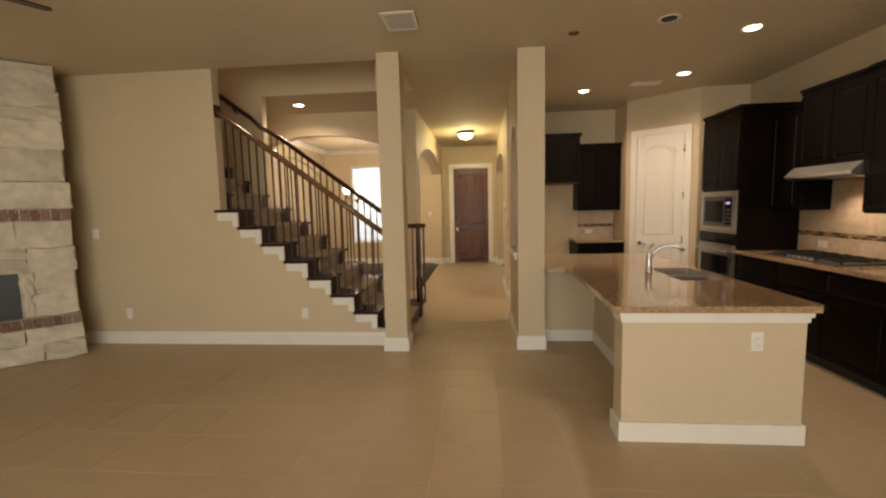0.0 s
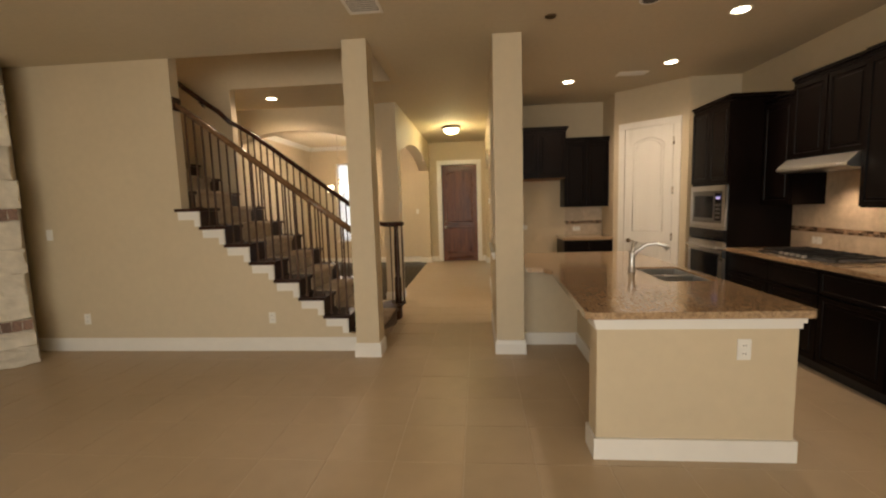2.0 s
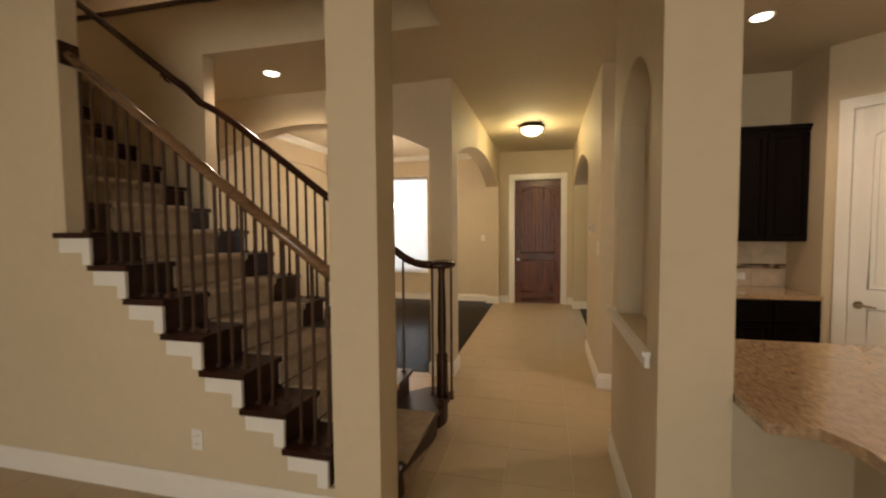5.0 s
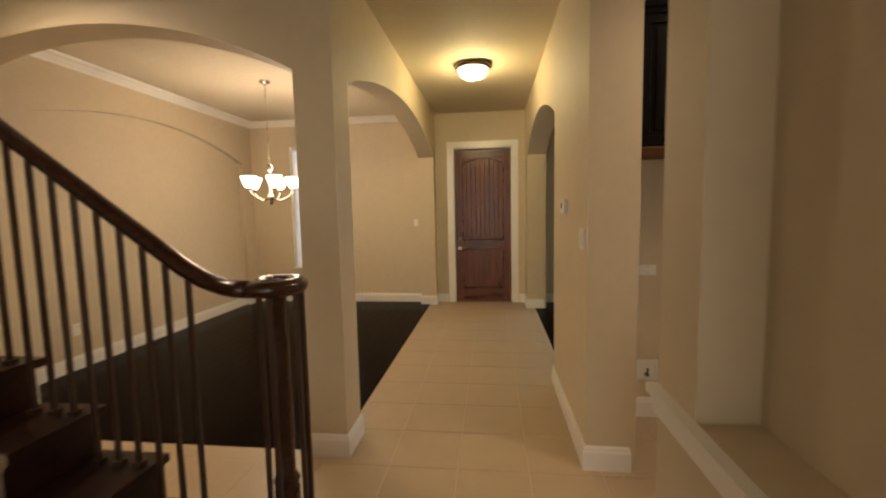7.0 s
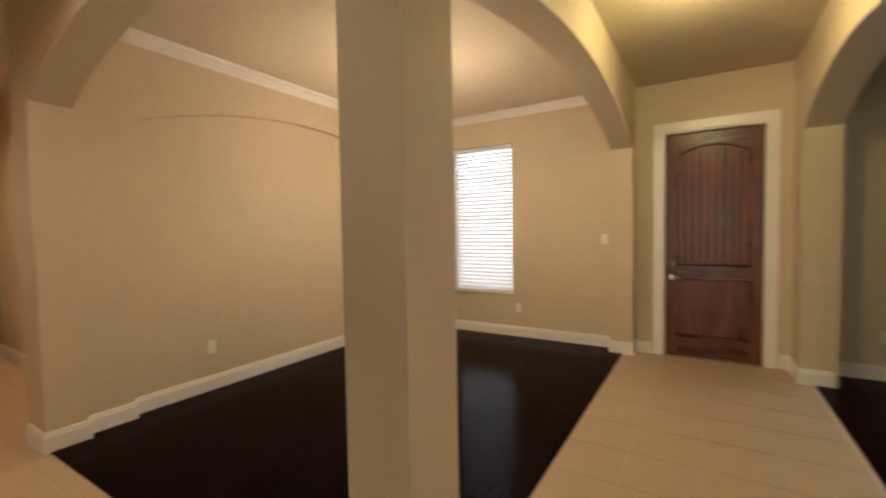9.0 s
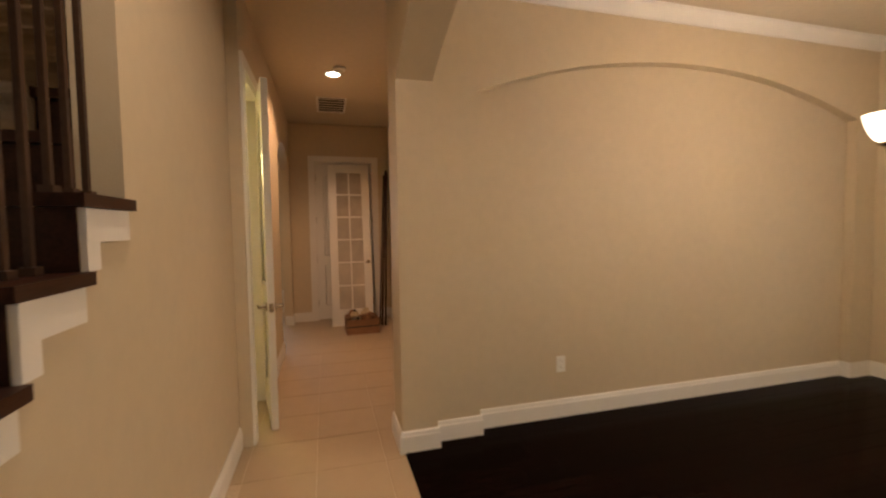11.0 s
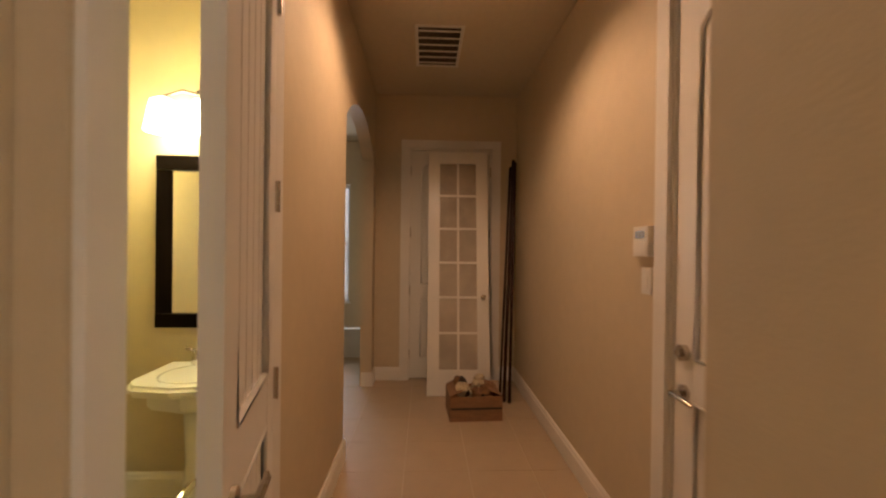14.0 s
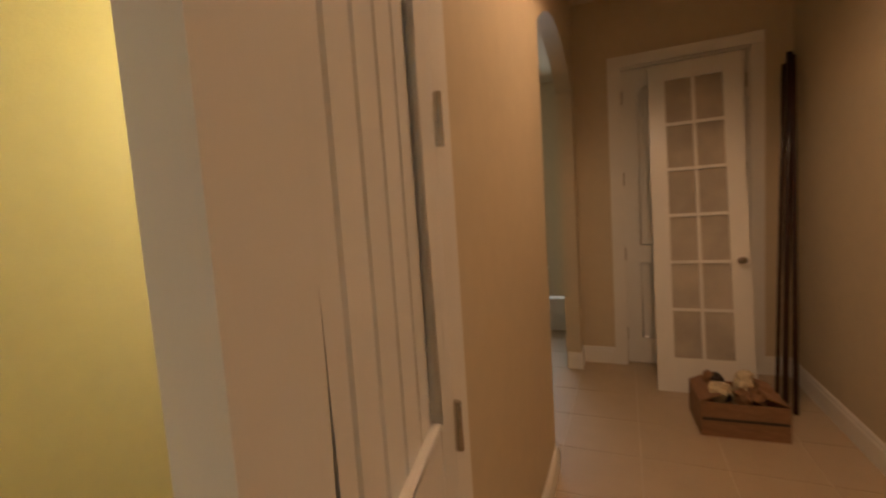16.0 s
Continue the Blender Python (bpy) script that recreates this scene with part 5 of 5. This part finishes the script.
part("tape", boxes((0.1705, 0.172, -0.21, 0.21, 0.095, 0.112)), SCRAP, cb, "darker tape band")
r2 = random.Random(9)
for i in range(14):
    bm = bmesh.new()
    bmesh.ops.create_icosphere(bm, subdivisions=2, radius=r2.uniform(0.035, 0.07))
    for v in bm.verts:
        v.co *= r2.uniform(0.65, 1.25)
    sc = tagged(put(bm, "packing_scrap", (PAPER, PAPER, SCRAP, CARD, PAPER)[i % 5]), "crumpled packing paper in the cardboard box", "packing paper", "scraps in the box")
    sc.matrix_world = pose(-6.55 + r2.uniform(-0.11, 0.11), 6.99 + r2.uniform(-0.15, 0.13), 0.15 + 0.028 * (i // 3) + r2.uniform(0, 0.02), r2.uniform(0, 90), r2.uniform(0, 90), r2.uniform(0, 360))
for i, (bx, by, tx, ty, tz, r) in enumerate(((-6.80, 7.30, -7.33, 7.47, 2.31, 0.017), (-6.77, 7.345, -7.30, 7.482, 2.28, 0.015), (-6.84, 7.27, -7.34, 7.44, 2.24, 0.012))):
    bm = bmesh.new()
    tube(bm, [(bx, by, 0.004), (tx, ty, tz)], r, 10)
    tagged(put(bm, "wooden_pole", STAIN), "long dark wooden pole leaning in the hall corner", "pole", "poles in the corner")
hw = setting(put(boxes((-8.46, -8.36, 5.0, 5.83, 0, 0.32), (-8.48, -8.34, 4.98, 5.85, 0.3205, 0.36)), "half_wall", WHITE, bevel=0.004), "white half wall with a cap in the side room", "half wall")

# ---------------------------------------------------------------- powder room
mir = thing("bathroom_mirror", "dark framed rectangular mirror over the basin", "mirror", (-5.399, 5.39, 0))
part("mirror_glass", boxes((0.004, 0.010, -0.215, 0.215, 1.02, 1.81)), MIRROR, mir)
bm = bmesh.new()
for y0, y1 in ((-0.295, -0.215), (0.295, 0.215)):
    prism(bm, [(0.002, y0), (0.034, y0), (0.030, y0 + (y1 - y0) * 0.3), (0.014, y1), (0.002, y1)], "z", 1.02, 1.81)
for z0, z1 in ((0.945, 1.02), (1.89, 1.81)):
    box(bm, 0.002, 0.033, -0.295, 0.295, min(z0, z1), max(z0, z1))
part("frame", bm, ESPRESSO, mir, "dark brown wooden frame", bevel=0.003)
ps = thing("pedestal_sink", "white porcelain pedestal basin", "sink", (-5.398, 5.43, 0))
bm = bmesh.new()
prism(bm, [(0.0, -0.26), (0.36, -0.26), (0.44, -0.20), (0.475, 0.0), (0.44, 0.20), (0.36, 0.26), (0.0, 0.26)], "z", 0.70, 0.755)
prism(bm, [(0.0, -0.22), (0.32, -0.20), (0.38, 0.0), (0.32, 0.20), (0.0, 0.22)], "z", 0.60, 0.699)
part("basin", bm, PORCELAIN, ps, bevel=0.018, seg=3)
bm = bmesh.new()
lathe(bm, [(0.165, 0), (0.165, 0.004), (0.15, 0.005)], (0.24, 0, 0.7552), 24)
part("bowl_rim", bm, PORCELAIN, ps, smooth=True)
bm = bmesh.new()
lathe(bm, [(0.12, 0.0), (0.125, 0.02), (0.10, 0.05), (0.085, 0.30), (0.095, 0.59)], (0.16, 0, 0.0), 20)
part("pedestal", bm, PORCELAIN, ps, smooth=True)
bt = thing("basin_tap", "brushed nickel two-handle basin tap", "tap", (-5.398, 5.43, 0.756))
bm = bmesh.new()
tube(bm, [(0.06, 0, 0), (0.06, 0, 0.08), (0.085, 0, 0.12), (0.13, 0, 0.115), (0.15, 0, 0.085)], [0.02, 0.014, 0.012, 0.011, 0.011], 12)
part("spout", bm, NICKEL, bt, smooth=True)
for y in (-0.10, 0.10):
    bm = bmesh.new()
    lathe(bm, [(0.024, 0), (0.018, 0.03), (0.012, 0.05), (0.014, 0.075)], (0.055, y, 0), 12)
    tube(bm, [(0.055, y, 0.07), (0.06, y * 1.5, 0.085)], 0.007, 8)
    part("handle", bm, NICKEL, bt, smooth=True)
vl = thing("vanity_light", "nickel three-shade vanity light, lit", "wall lamp", (-5.399, 5.39, 2.20))
part("backplate", boxes((0.001, 0.022, -0.09, 0.09, -0.05, 0.05)), NICKEL, vl, bevel=0.008, seg=2)
bm = bmesh.new()
tube(bm, [(0.05, -0.26, 0.0), (0.07, -0.13, 0.03), (0.06, 0.0, 0.0), (0.07, 0.13, 0.03), (0.05, 0.26, 0.0)], 0.009, 8)
tube(bm, [(0.02, 0, 0), (0.06, 0, 0)], 0.012, 8)
arm = part("arm", bm, NICKEL, vl, smooth=True)
for y in (-0.22, 0.0, 0.22):
    bm = bmesh.new()
    lathe(bm, [(0.022, 0.0), (0.060, -0.02), (0.088, -0.18), (0.082, -0.18), (0.05, -0.03), (0.01, -0.01)], (0.10, y, -0.02), 18)
    s = part("shade", bm, BULBB, arm, "glowing glass shade", smooth=True)
    s.visible_shadow = False
tp = thing("paper_holder", "white paper roll on a nickel holder in the powder room", "paper holder", (-4.95, 5.929, 0.62), 180)
bm = bmesh.new()
tube(bm, [(-0.06, 0.07, 0), (0.06, 0.07, 0)], 0.05, 16)
part("roll", bm, PORCELAIN, tp)
part("bracket", boxes((-0.075, -0.065, 0.001, 0.08, -0.012, 0.012), (0.065, 0.075, 0.001, 0.08, -0.012, 0.012)), NICKEL, tp)

# ---------------------------------------------------------------- floor tiles and boards
P, X0, Y0, G = 0.405, 0.85, 2.81, 0.0028
bm = boxes((G, P - G, G, P - G, -0.0020, 0.0))
bmesh.ops.bevel(bm, geom=[e for e in bm.edges if all(v.co.z > -0.001 for v in e.verts)], offset=0.0016, segments=1, affect="EDGES")
tile_me = bpy.data.meshes.new("floor_tile")
bm.to_mesh(tile_me)
bm.free()
tile_me.materials.append(TILE)
rest_v, rest_f = [], []
tv = np.array([v.co for v in tile_me.vertices])
tf = [list(p.vertices) for p in tile_me.polygons]
for i in range(-26, 14):
    for j in range(-16, 23):
        x, y = X0 + P * i, Y0 + P * j
        cx, cy = x + P / 2, y + P / 2
        living = -5.05 < cx < 4.4 and -3.2 < cy < 4.75
        kitchen = 1.1 < cx < 4.4 and 4.7 <= cy < 7.7
        passage = -0.25 < cx <= 1.3 and 4.7 <= cy < 11.55
        hall = -7.6 < cx <= 0.0 and 5.9 < cy < 7.75
        side = -9.6 < cx < -3.3 and 4.0 < cy <= 6.0
        if not (living or kitchen or passage or hall or side):
            continue
        near = (-0.75 < cx < 2.0 and 2.3 < cy < 4.9) or (passage and cx < 1.3) or (hall and cx > -7.4)
        if near:
            t = new("tile", tile_me)
            t.location = (x, y, 0)
            t.parent = floor
        else:
            b0 = len(rest_v) * len(tv)
            rest_v.append(tv + (x, y, 0))
            rest_f += [[a + b0 for a in f] for f in tf]
me = bpy.data.meshes.new("tiles")
me.from_pydata(np.concatenate(rest_v).tolist(), [], rest_f)
me.materials.append(TILE)
rest = new("far_tiles", me)
rest.parent = floor
tagged(rest, kind="stuff")
r3 = random.Random(2)
for parent, xa, xb, ya, yb in ((wood_1, -3.50, -0.345, 6.99, 11.48), (wood_2, 1.29, 5.34, 7.92, 11.48)):
    n = int((xb - xa) / 0.127)
    w = (xb - xa) / n
    for i in range(n):
        y = ya - r3.uniform(0, 0.9)
        while y < yb:
            l = r3.uniform(0.8, 1.7)
            a, b = max(y, 7.2 if xa + w * i < -3.26 and parent == wood_1 else ya), min(y + l, yb)
            if b - a > 0.05:
                xl, xr = xa + w * i + 0.0006, xa + w * (i + 1) - 0.0006
                c = 0.0012
                v = [(xl, a, 0.0032), (xr, a, 0.0032), (xr, b - 0.001, 0.0032), (xl, b - 0.001, 0.0032), (xl + c, a + c, 0.006), (xr - c, a + c, 0.006), (xr - c, b - 0.001 - c, 0.006), (xl + c, b - 0.001 - c, 0.006)]
                me = bpy.data.meshes.new("floorboard")
                me.from_pydata(v, [], [(4, 5, 6, 7), (0, 1, 5, 4), (1, 2, 6, 5), (2, 3, 7, 6), (3, 0, 4, 7)])
                me.materials.append(OAK)
                new("floorboard", me).parent = parent
            y += l
